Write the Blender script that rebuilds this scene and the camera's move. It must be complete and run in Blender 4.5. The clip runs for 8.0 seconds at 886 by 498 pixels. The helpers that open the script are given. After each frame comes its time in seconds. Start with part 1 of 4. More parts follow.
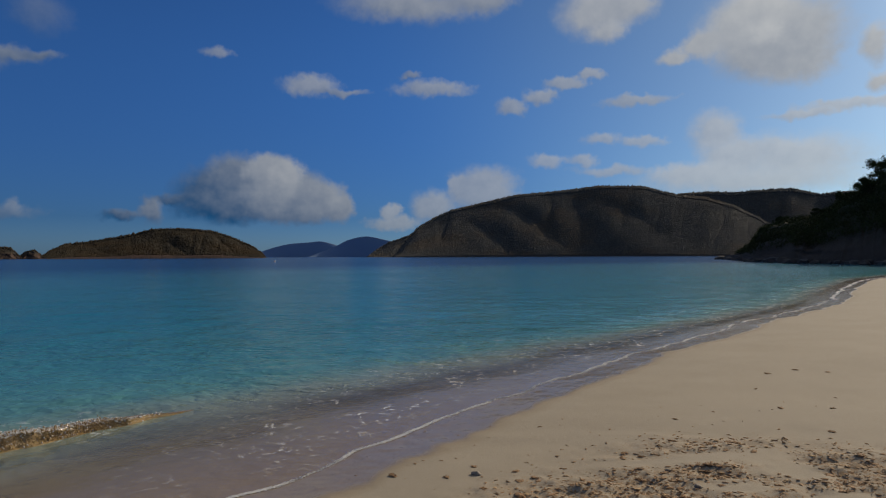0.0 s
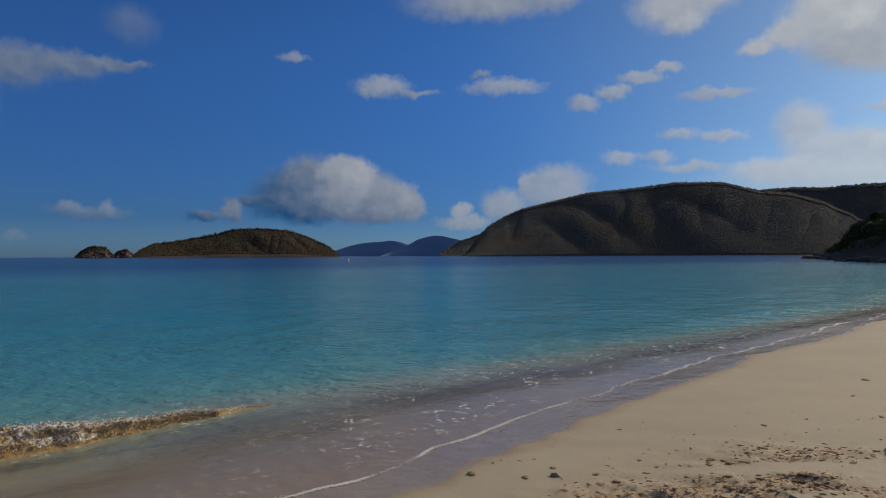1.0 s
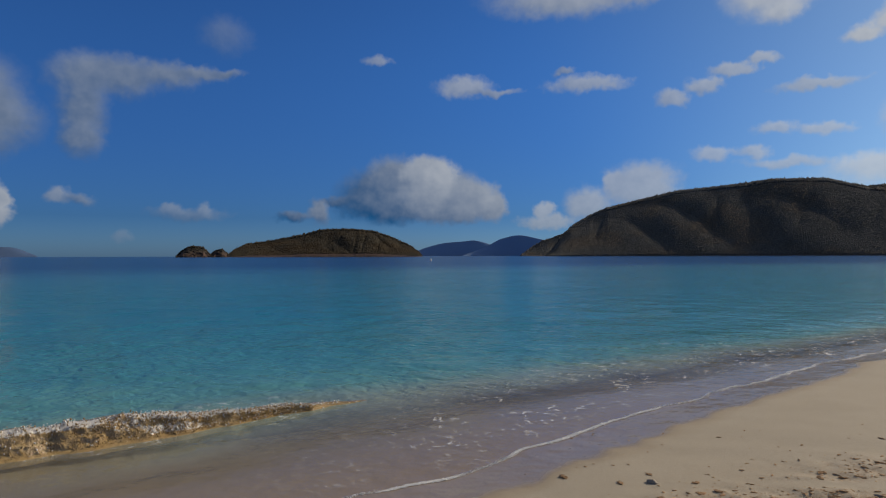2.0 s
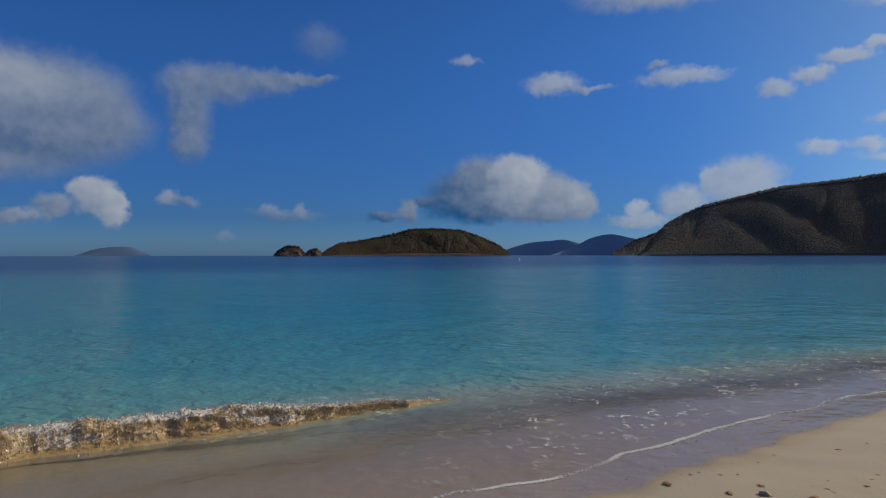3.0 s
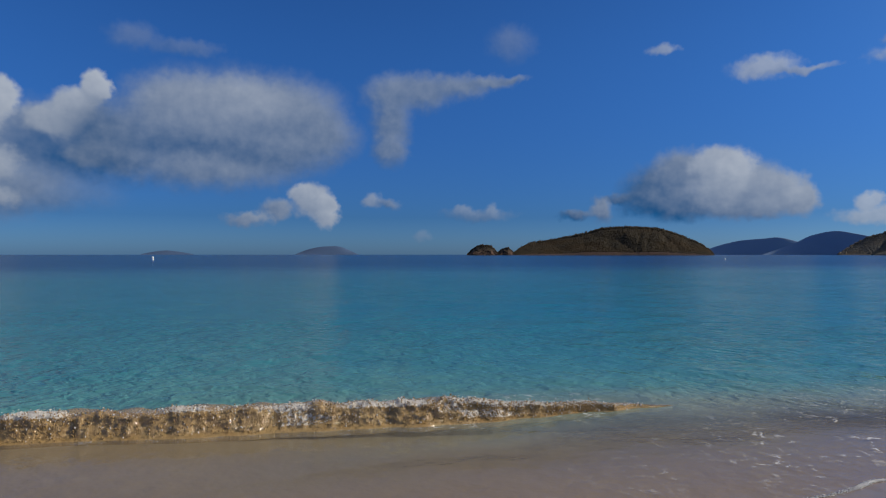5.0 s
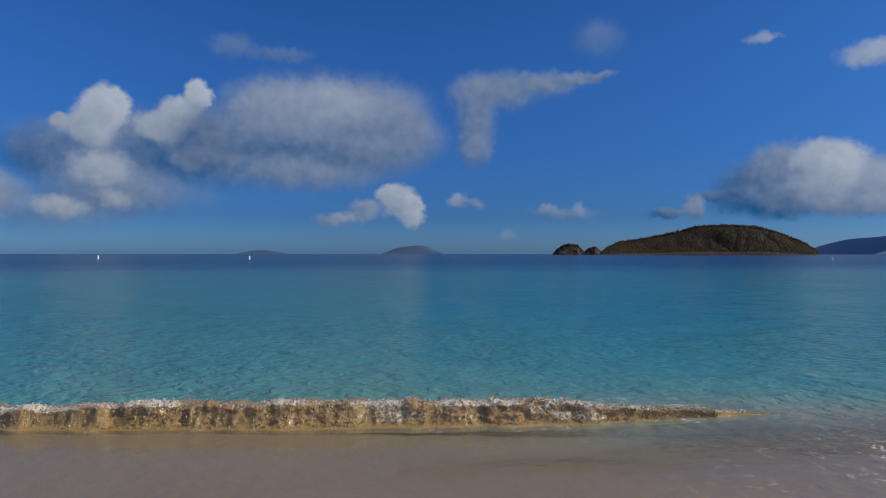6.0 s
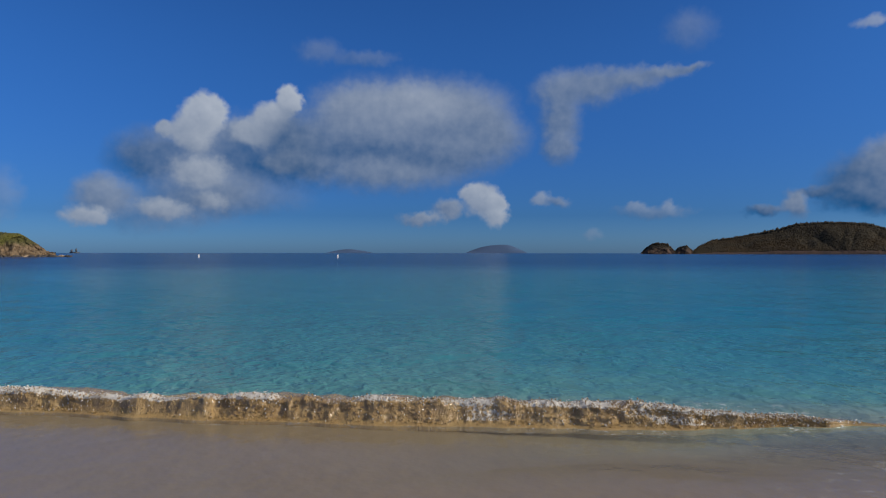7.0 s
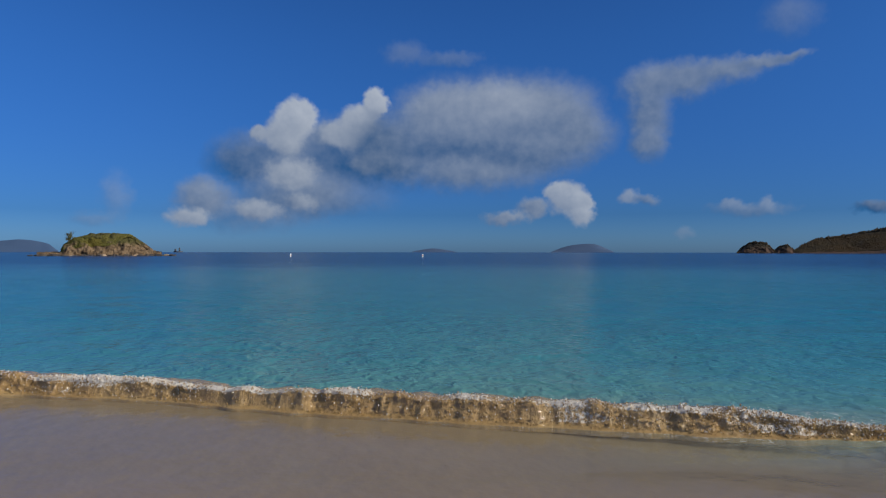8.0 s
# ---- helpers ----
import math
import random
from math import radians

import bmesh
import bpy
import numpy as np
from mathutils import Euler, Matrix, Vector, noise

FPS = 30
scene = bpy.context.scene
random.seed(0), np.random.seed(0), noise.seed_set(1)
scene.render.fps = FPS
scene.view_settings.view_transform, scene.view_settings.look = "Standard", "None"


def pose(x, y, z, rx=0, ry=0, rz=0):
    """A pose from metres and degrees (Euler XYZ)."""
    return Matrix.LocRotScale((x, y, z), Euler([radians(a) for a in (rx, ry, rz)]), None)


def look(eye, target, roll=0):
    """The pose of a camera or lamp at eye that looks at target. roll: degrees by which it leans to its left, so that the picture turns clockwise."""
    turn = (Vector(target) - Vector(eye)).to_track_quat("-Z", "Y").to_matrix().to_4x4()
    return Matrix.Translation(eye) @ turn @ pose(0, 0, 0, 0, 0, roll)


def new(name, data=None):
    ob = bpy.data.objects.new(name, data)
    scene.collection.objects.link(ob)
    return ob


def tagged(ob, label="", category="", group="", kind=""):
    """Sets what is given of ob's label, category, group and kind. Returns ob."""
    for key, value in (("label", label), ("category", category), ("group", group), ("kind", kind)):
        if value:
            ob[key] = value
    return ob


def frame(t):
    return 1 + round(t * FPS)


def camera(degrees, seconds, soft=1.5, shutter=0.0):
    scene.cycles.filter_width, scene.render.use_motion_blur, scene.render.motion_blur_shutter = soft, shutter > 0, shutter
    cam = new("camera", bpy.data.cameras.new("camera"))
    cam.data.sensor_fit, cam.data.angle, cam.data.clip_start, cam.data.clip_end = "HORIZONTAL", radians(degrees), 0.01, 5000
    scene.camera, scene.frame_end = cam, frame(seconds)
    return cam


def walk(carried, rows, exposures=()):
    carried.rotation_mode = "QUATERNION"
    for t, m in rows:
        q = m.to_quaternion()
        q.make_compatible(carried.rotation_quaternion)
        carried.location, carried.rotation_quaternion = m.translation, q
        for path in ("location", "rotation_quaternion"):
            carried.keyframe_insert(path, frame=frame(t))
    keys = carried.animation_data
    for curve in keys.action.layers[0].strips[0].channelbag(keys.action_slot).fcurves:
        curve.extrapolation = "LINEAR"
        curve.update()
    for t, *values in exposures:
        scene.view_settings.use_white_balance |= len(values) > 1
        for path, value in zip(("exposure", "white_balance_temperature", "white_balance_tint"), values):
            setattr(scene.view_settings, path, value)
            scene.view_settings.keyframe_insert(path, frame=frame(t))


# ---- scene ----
cam = camera(68.2, 8.0, soft=1.2)
EYE, ARM = 1.9, 0.6  # eye over the sea; the camera is held at arm's length while its bearer turns
ROWS = [  # seconds, yaw, pitch, roll
    (0.0, 0.00, 0.64, 0.24), (0.5, 2.88, 0.60, 0.26), (1.0, 6.16, 0.58, 0.24), (2.5, 17.10, 0.57, 0.12),
    (3.0, 21.01, 0.54, 0.10), (3.5, 25.18, 0.53, 0.07), (4.0, 29.61, 0.51, 0.02), (4.5, 33.76, 0.49, 0.01),
    (6.0, 45.06, 0.42, -0.02), (6.5, 48.75, 0.38, -0.03), (7.0, 52.37, 0.34, -0.04), (7.5, 55.89, 0.30, -0.04),
    (8.0, 59.71, 0.27, -0.05),
]
walk(cam, [(t, pose(-ARM * math.sin(radians(a)), ARM * (math.cos(radians(a)) - 1), EYE, 90 + p, r, a)) for t, a, p, r in ROWS],
     exposures=[(0.0, -0.22, 7100, 10), (1.0, -0.08, 7000, 10), (2.5, 0.04, 6800, 10), (5.0, 0.15, 6550, 10), (8.0, 0.18, 6500, 10)])

# ---- sun and sky ----
SUN_AZ, SUN_EL = 50.0, 27.0
sun = new("sun", bpy.data.lights.new("sun", "SUN"))
sun.data.energy, sun.data.angle, sun.data.color = 4.2, radians(0.6), (1.0, 0.89, 0.74)
sun.matrix_world = look((60 * math.sin(radians(SUN_AZ)), 60 * math.cos(radians(SUN_AZ)), 60 * math.tan(radians(SUN_EL))), (0, 0, 0))

# cloud lobes: azimuth, elevation, half-width, half-height in degrees, brightness, softness
CLOUDS = []


def bank(thick, *lobes):
    CLOUDS.append((thick, lobes))


bank(0.35, (-86.3, 4.3, 0.99, 1.68, 0.5, 0.7), (-87.8, 2.5, 1.62, 0.52, 0.3, 0.7), (-63.1, 16.8, 1.73, 0.99, 0.45, 0.7), (-59.4, 16.4, 2.72, 0.59, 0.35, 0.7), (-31.7, 17.8, 1.73, 1.22, 0.4, 0.7), (-39.6, 1.6, 0.65, 0.46, 0.5, 0.7))  # thin veils
bank(0.55, (-34.5, 3.5, 2.63, 0.58, 0.3, 0.6), (-33.4, 3.9, 0.79, 0.58, 0.55, 0.5), (-35.8, 3.9, 0.99, 0.5, 0.5, 0.5))  # low wisps
bank(0.55, (-76.3, 3.2, 5.46, 1.42, 0.25, 0.6), (-68.7, 4.9, 4.34, 1.71, 0.2, 0.6))  # haze under the great cloud
bank(0.88, (-76, 7.6, 3.41, 2.19, 0.07, 0.5), (-70.7, 8.3, 4.72, 2.94, 0.25, 0.5), (-67, 8.6, 4.02, 2.7, 0.09, 0.5), (-79.8, 4.5, 2.16, 1.64, 0.37, 0.5), (-72.6, 4.9, 4.65, 1.91, 0.25, 0.6))  # great cloud, shaded body
bank(0.95, (-75.3, 9.8, 0.99, 0.6, 0.68, 0.35), (-73.3, 9.6, 1.76, 1.65, 0.73, 0.35), (-72.3, 11.3, 1.78, 1.74, 0.98, 0.25), (-68.7, 10, 2, 1.32, 0.7, 0.4), (-67, 11.2, 1.84, 1.23, 0.88, 0.3), (-65.6, 12.7, 1.23, 1.33, 0.98, 0.25), (-72.8, 6.6, 2.28, 1.39, 0.7, 0.4), (-66.1, 7.7, 1.67, 0.88, 0.48, 0.5), (-80.9, 2.8, 1.7, 0.83, 0.7, 0.45), (-75.6, 3.5, 1.98, 0.85, 0.6, 0.5), (-72, 4.3, 1.45, 0.69, 0.5, 0.5))  # great cloud, sunlit heads
bank(0.92, (-55, 10.3, 7.37, 4.34, 0.28, 0.47), (-51.1, 11.7, 4.59, 3.03, 0.34, 0.52), (-48.2, 10, 2.95, 2.04, 0.25, 0.62), (-59.4, 10.6, 4.45, 3.71, 0.28, 0.52), (-64.4, 9.6, 3.44, 2.37, 0.07, 0.62), (-63.9, 7.7, 3.45, 1.97, 0.11, 0.72), (-57.4, 7.2, 5.93, 1.78, 0.34, 0.57), (-59.9, 12, 3.71, 2.08, 0.51, 0.62), (-55.5, 12.7, 4.43, 1.88, 0.61, 0.57), (-57.4, 9.1, 6.42, 1.09, 0.09, 0.92), (-52, 8.6, 3.89, 1.47, 0.17, 0.92))  # broad grey cloud
bank(0.85, (-42.2, 11.3, 1.62, 2.92, 0.26, 0.65), (-42.3, 9.1, 1.35, 1.32, 0.3, 0.65), (-42.1, 13.7, 2.34, 1.51, 0.39, 0.6), (-39.3, 13.9, 2.69, 1.34, 0.34, 0.6), (-36.3, 14.4, 2.58, 0.95, 0.36, 0.65), (-33.8, 14.8, 2.08, 0.58, 0.36, 0.65), (-31.7, 15, 1.39, 0.35, 0.34, 0.75))  # hooked grey cloud
bank(0.92, (-52, 3.8, 1.26, 0.88, 0.4, 0.5), (-54.2, 3, 1.86, 0.59, 0.42, 0.5), (-49, 4.6, 1.72, 1.56, 0.75, 0.3), (-47.8, 3.8, 1.14, 1.36, 0.85, 0.3), (-49.9, 5.2, 0.96, 0.78, 0.8, 0.35))  # small cumulus
bank(0.70, (-43.9, 4.6, 0.78, 0.71, 0.6, 0.45), (-42.6, 4.3, 0.99, 0.38, 0.35, 0.6))  # cloudlets
bank(0.93, (-21.9, 4.5, 2.47, 0.4, 0.04, 0.6), (-24.1, 3.7, 0.94, 0.99, 0.34, 0.5), (-26.1, 3.2, 1.39, 0.4, 0.04, 0.6), (-19.2, 5.2, 3.03, 2.21, 0.04, 0.45), (-17.5, 6.8, 2.53, 1.77, 0.32, 0.4), (-18, 4.1, 4.38, 1.18, 0.04, 0.5), (-13.2, 5.2, 3.79, 2.18, 0.4, 0.4), (-14.6, 7.3, 2.49, 1.56, 0.83, 0.3), (-13.6, 6.5, 1.52, 1.74, 0.98, 0.4), (-10.6, 5.2, 2.32, 1.63, 0.64, 0.35), (-9.1, 4.3, 1.46, 1.24, 0.64, 0.35), (-12.7, 3.7, 4.01, 0.77, 0.32, 0.5), (-15.1, 5.2, 1.92, 1.36, 0.6, 0.6))  # tall cumulus
bank(0.72, (-4.6, 3.9, 0.88, 0.69, 1.05, 0.35), (-4.2, 2.9, 2.56, 0.59, 0.95, 0.5), (-0.9, 4.4, 2.08, 1.39, 1, 0.4), (1.4, 6.1, 0.99, 1.19, 1.15, 0.35), (3.7, 6.3, 2.86, 1.58, 1.02, 0.45), (3.8, 5.1, 2.96, 1.09, 1, 0.5))  # torn cloud over the headland
bank(0.72, (-11.4, 14.4, 2.38, 0.73, 0.95, 0.5), (-8.9, 14, 2.32, 0.24, 0.7, 0.6), (-0.9, 14.4, 3.36, 0.64, 0.95, 0.5), (-2.7, 15.4, 0.89, 0.3, 0.6, 0.6), (12.8, 15.2, 1.13, 0.43, 1.1, 0.4), (10.8, 14.6, 1.72, 0.53, 1.05, 0.45), (8.6, 13.6, 1.45, 0.64, 1, 0.45), (6, 12.9, 1.22, 0.64, 0.95, 0.5), (16.6, 12.8, 2.82, 0.43, 1.1, 0.5))  # small torn fragments
bank(0.62, (13.7, 9.9, 1.4, 0.43, 1.25, 0.5), (16.9, 9.5, 1.9, 0.43, 1.35, 0.5), (9.1, 8.1, 1.64, 0.64, 1.25, 0.5), (12, 8.1, 1.14, 0.58, 1.25, 0.5), (14.6, 7.2, 2.87, 0.38, 1.25, 0.6), (-19.1, 16.5, 1.06, 0.37, 0.85, 0.6))  # fragments near the hill
bank(0.7, (22.6, 9.9, 1.9, 1.64, 1.5, 0.5), (24.1, 8, 2.48, 1.45, 1.6, 0.45), (21.5, 6.7, 4.07, 0.92, 1.65, 0.45), (28.4, 7.5, 4.59, 1.74, 1.65, 0.6), (27.7, 8.2, 1.94, 0.88, 1.7, 0.5), (25.3, 5.9, 7.69, 1.16, 1.6, 0.7), (32.5, 11.1, 3.87, 0.42, 1.6, 0.5), (29.2, 10.7, 2.64, 0.35, 1.5, 0.5))  # pale cloud over the beach
bank(0.90, (19.6, 16, 1.17, 0.62, 1.35, 0.5), (21.8, 16.7, 1.7, 1.09, 1.45, 0.4), (25.7, 17.3, 4.39, 2.62, 1.45, 0.4), (28.3, 14.9, 2.99, 2.07, 1.35, 0.4), (25.7, 15.4, 2.67, 1.61, 1.15, 0.6), (28.9, 16.8, 3.25, 2.47, 1.3, 0.5), (25.9, 18.5, 2.85, 1.61, 1.6, 0.4), (33.5, 15.1, 0.85, 1.42, 1.5, 0.5), (33.8, 12.5, 0.98, 0.7, 1.55, 0.5), (26.3, 17, 1.51, 0.76, 1.65, 0.6))  # bright broken cloud
bank(0.85, (13.5, 19.9, 3.37, 1.83, 1.3, 0.5), (16.2, 20.4, 2.19, 1.33, 1.3, 0.5), (14.3, 18.4, 1.58, 0.77, 1.3, 0.6), (-2.4, 21, 6.42, 1.19, 0.82, 0.6), (3.3, 21.4, 2.96, 0.89, 0.8, 0.6))  # cloud overhead


def sky_world():
    w = bpy.data.worlds.new("sky")
    scene.world = w
    w.use_nodes = True
    nt = w.node_tree
    nt.nodes.clear()
    N, K = nt.nodes.new, nt.links.new

    def put(sock, v):
        if isinstance(v, (int, float, tuple)):
            sock.default_value = v
        else:
            K(v, sock)

    def m(op, a, b=None, c=None):
        n = N("ShaderNodeMath")
        n.operation = op
        for s, v in zip(n.inputs, (a, b, c)):
            if v is not None:
                put(s, v)
        return n.outputs[0]

    def v(op, a, b=None, c=None, out=0):
        n = N("ShaderNodeVectorMath")
        n.operation = op
        for s, x in zip(n.inputs, (a, b, c)):
            if x is not None:
                put(s, x)
        return n.outputs[out]

    def ramp(x, a, b, lo=0.0, hi=1.0, kind="SMOOTHSTEP"):
        n = N("ShaderNodeMapRange")
        n.interpolation_type = kind
        for s, q in zip(n.inputs[:5], (x, a, b, lo, hi)):
            put(s, q)
        return n.outputs[0]

    def noise_of(vec, scale, detail, rough=0.55):
        n = N("ShaderNodeTexNoise")
        n.inputs["Scale"].default_value, n.inputs["Detail"].default_value, n.inputs["Roughness"].default_value = scale, detail, rough
        K(vec, n.inputs["Vector"])
        return n

    def mix(f, a, b):
        n = N("ShaderNodeMix")
        n.data_type = "RGBA"
        put(n.inputs[0], f), put(n.inputs[6], a), put(n.inputs[7], b)
        return n.outputs[2]

    tc = N("ShaderNodeTexCoord").outputs["Generated"]
    sep = N("ShaderNodeSeparateXYZ")
    K(tc, sep.inputs[0])
    az = m("MULTIPLY", m("ARCTAN2", sep.outputs[0], sep.outputs[1]), 57.2958)
    el = m("MULTIPLY", m("ARCSINE", sep.outputs[2]), 57.2958)
    cmb = N("ShaderNodeCombineXYZ")
    K(az, cmb.inputs[0]), K(el, cmb.inputs[1])
    p = cmb.outputs[0]

    # the lobes' outlines are pushed about by noise at three scales
    n1, n2, n3 = noise_of(p, 0.32, 2.0), noise_of(p, 0.9, 2.0), noise_of(p, 2.2, 2.0, 0.5)
    q = p
    for n, amp in ((n1, 1.3), (n2, 1.2), (n3, 0.22)):
        q = v("MULTIPLY_ADD", v("SUBTRACT", n.outputs["Color"], (0.5, 0.5, 0.5)), (amp, amp * 0.8, 0.0), q)
    fray = m("MULTIPLY", m("SUBTRACT", n3.outputs["Fac"], 0.5), 0.55)
    grain = m("MULTIPLY", m("SUBTRACT", n2.outputs["Fac"], 0.5), 0.40)

    def cloud(lobes):
        """Lobes laid over one another, each lit from the sun's side: brightness times cover, and cover."""
        lum = cover = None
        for a, e, ra, re, bright, soft in lobes:
            local = v("MULTIPLY_ADD", q, (1 / ra, 1 / re, 0.0), (-a / ra, -e / re, 0.0))
            d = m("MULTIPLY_ADD", fray, min(1.0, 0.55 / re), v("LENGTH", local, out=1))
            c = ramp(d, 1.0 + soft * 0.75, max(0.05, 1.0 - soft * 1.15))
            side = m("ADD", m("ADD", v("DOT_PRODUCT", local, (0.14, 0.20, 0.0), out=1), bright), grain)
            if lum is None:
                lum, cover = m("MULTIPLY", side, c), c
            else:
                rest = m("SUBTRACT", 1.0, c)
                lum = m("MULTIPLY_ADD", lum, rest, m("MULTIPLY", side, c))
                cover = m("MULTIPLY_ADD", cover, rest, c)
        return lum, cover

    sky = N("ShaderNodeTexSky")
    sky.sky_type, sky.sun_disc = "NISHITA", False
    sky.sun_elevation, sky.sun_rotation = radians(SUN_EL), radians(SUN_AZ)
    sky.air_density, sky.dust_density, sky.ozone_density = 0.9, 1.9, 5.0
    sky.altitude = 1000
    tone = mix(ramp(el, 0.0, 19.0), (0.175, 0.375, 0.69, 1), (0.230, 0.545, 0.92, 1))
    tone = mix(ramp(el, 0.0, 3.2, kind="LINEAR"), (0.35, 0.60, 0.98, 1), tone)
    toward = (math.sin(radians(SUN_AZ)) * math.cos(radians(SUN_EL)), math.cos(radians(SUN_AZ)) * math.cos(radians(SUN_EL)), math.sin(radians(SUN_EL)))
    near_sun = ramp(v("DOT_PRODUCT", tc, toward, out=1), 0.58, 0.97)
    tone = mix(near_sun, tone, (0.52, 0.69, 0.80, 1))  # the sky pales towards the sun
    tone = mix(ramp(el, 22.0, 38.0), tone, (0.85, 0.92, 0.90, 1))
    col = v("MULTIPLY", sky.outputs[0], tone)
    # white broken cloud added overhead, out of view, as neutral fill light
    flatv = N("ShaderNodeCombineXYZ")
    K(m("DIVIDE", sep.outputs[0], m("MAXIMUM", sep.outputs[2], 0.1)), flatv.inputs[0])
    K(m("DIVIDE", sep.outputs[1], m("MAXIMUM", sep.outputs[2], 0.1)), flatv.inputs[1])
    fill_deck = noise_of(flatv.outputs[0], 1.4, 5.0, 0.55)
    col = mix(m("MULTIPLY", ramp(fill_deck.outputs[0], 0.44, 0.62, 0.0, 0.85), ramp(el, 26.0, 36.0)), col, (4.6, 4.6, 4.7, 1))
    total, veil = None, None
    for thick, lobes in CLOUDS:
        lum, cover = cloud(lobes)
        if veil is None:
            total, veil = m("MULTIPLY", lum, thick), m("MULTIPLY", cover, thick)
        else:
            cover = m("MULTIPLY", cover, thick)
            rest = m("SUBTRACT", 1.0, cover)
            total = m("MULTIPLY_ADD", total, rest, m("MULTIPLY", lum, thick))
            veil = m("MULTIPLY_ADD", veil, rest, cover)
    bright = m("DIVIDE", total, m("MAXIMUM", veil, 0.001))
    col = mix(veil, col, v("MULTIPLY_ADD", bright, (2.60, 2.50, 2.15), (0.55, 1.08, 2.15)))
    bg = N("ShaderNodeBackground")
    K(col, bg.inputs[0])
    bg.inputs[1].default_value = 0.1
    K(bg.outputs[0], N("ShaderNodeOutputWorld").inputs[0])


sky_world()


# ---- materials ----
class Mat:
    """A node material under construction."""

    def __init__(self, name):
        self.m = bpy.data.materials.new(name)
        self.m.use_nodes = True
        self.nt = self.m.node_tree
        self.b = self.nt.nodes["Principled BSDF"]
        self.out = self.nt.nodes["Material Output"]

    def n(self, kind, **k):
        x = self.nt.nodes.new(kind)
        for key, val in k.items():
            x.inputs[key].default_value = val
        return x

    def link(self, a, b):
        self.nt.links.new(a, b)

    def pos(self, sx=1, sy=1, sz=1):
        g = self.n("ShaderNodeNewGeometry")
        mp = self.n("ShaderNodeMapping")
        mp.inputs["Scale"].default_value = (sx, sy, sz)
        self.link(g.outputs["Position"], mp.inputs["Vector"])
        return mp.outputs[0]

    def noise(self, vec, scale, detail=4.0, rough=0.55, dist=0.0):
        x = self.n("ShaderNodeTexNoise", Scale=scale, Detail=detail, Roughness=rough, Distortion=dist)
        self.link(vec, x.inputs["Vector"])
        return x.outputs[0]

    def range(self, x, a, b, lo=0.0, hi=1.0, kind="SMOOTHSTEP"):
        r = self.n("ShaderNodeMapRange")
        r.interpolation_type = kind
        self.link(x, r.inputs[0])
        for s, q in zip(r.inputs[1:5], (a, b, lo, hi)):
            s.default_value = q
        return r.outputs[0]

    def math(self, op, a, b=None, c=None):
        x = self.n("ShaderNodeMath")
        x.operation = op
        for s, q in zip(x.inputs, (a, b, c)):
            if q is None:
                continue
            if isinstance(q, (int, float)):
                s.default_value = q
            else:
                self.link(q, s)
        return x.outputs[0]

    def mix(self, f, a, b, how="MIX"):
        x = self.n("ShaderNodeMix")
        x.data_type, x.blend_type = "RGBA", how
        for s, q in ((x.inputs[0], f), (x.inputs[6], a), (x.inputs[7], b)):
            if isinstance(q, (int, float, tuple)):
                s.default_value = q if not isinstance(q, tuple) else (*q[:3], 1)
            else:
                self.link(q, s)
        return x.outputs[2]

    def attr(self, name):
        x = self.n("ShaderNodeAttribute")
        x.attribute_name = name
        return x.outputs["Fac"]

    def bump(self, height, strength, distance, normal=None):
        x = self.n("ShaderNodeBump", Strength=strength, Distance=distance)
        self.link(height, x.inputs["Height"])
        if normal is not None:
            self.link(normal, x.inputs["Normal"])
        return x.outputs[0]

    def set(self, **k):
        for key, val in k.items():
            s = self.b.inputs[key.replace("_", " ")]
            if isinstance(val, (int, float)):
                s.default_value = val
            elif isinstance(val, tuple):
                s.default_value = (*val[:3], 1)
            else:
                self.link(val, s)
        return self.m


def sand_material():
    M = Mat("sand")
    p = M.pos()
    wet = M.attr("wet")
    wet = M.range(M.math("MULTIPLY_ADD", M.noise(p, 1.3, 5.0), 0.5, M.math("SUBTRACT", wet, 0.25)), 0.25, 0.75)
    grain = M.noise(p, 170.0, 3.0, 0.7)
    patch = M.noise(p, 0.7, 5.0, 0.6)
    dry = M.mix(patch, (0.305, 0.260, 0.190), (0.39, 0.34, 0.258))
    dry = M.mix(M.range(grain, 0.35, 0.7), M.mix(0.32, dry, (0.22, 0.16, 0.10)), dry)
    damp = M.mix(patch, (0.208, 0.152, 0.094), (0.268, 0.205, 0.130))
    col = M.mix(wet, dry, damp)
    churn = M.attr("churn")
    crumb = M.math("MULTIPLY", M.range(M.noise(p, 22.0, 5.0, 0.65), 0.42, 0.6), churn)
    col = M.mix(M.math("MULTIPLY", crumb, 0.75), col, (0.25, 0.150, 0.07))
    b1 = M.bump(grain, 0.25, 0.004)
    b2 = M.bump(M.noise(p, 14.0, 5.0, 0.65), 0.25, 0.010, b1)
    b3 = M.bump(M.math("MULTIPLY", M.noise(p, 38.0, 4.0, 0.7), churn), 0.5, 0.012, b2)
    film = M.bump(M.noise(p, 4.5, 3.0, 0.5), 0.5, 0.03)
    nm = M.n("ShaderNodeMix")
    nm.data_type = "VECTOR"
    M.link(wet, nm.inputs[0]), M.link(b3, nm.inputs[4]), M.link(film, nm.inputs[5])
    return M.set(Base_Color=col, Roughness=M.range(wet, 0.3, 1.0, 0.93, 0.14), Specular_IOR_Level=M.math("MULTIPLY", M.range(wet, 0.3, 1.0, 0.25, 0.20), M.attr("bare")), Normal=nm.outputs[1])


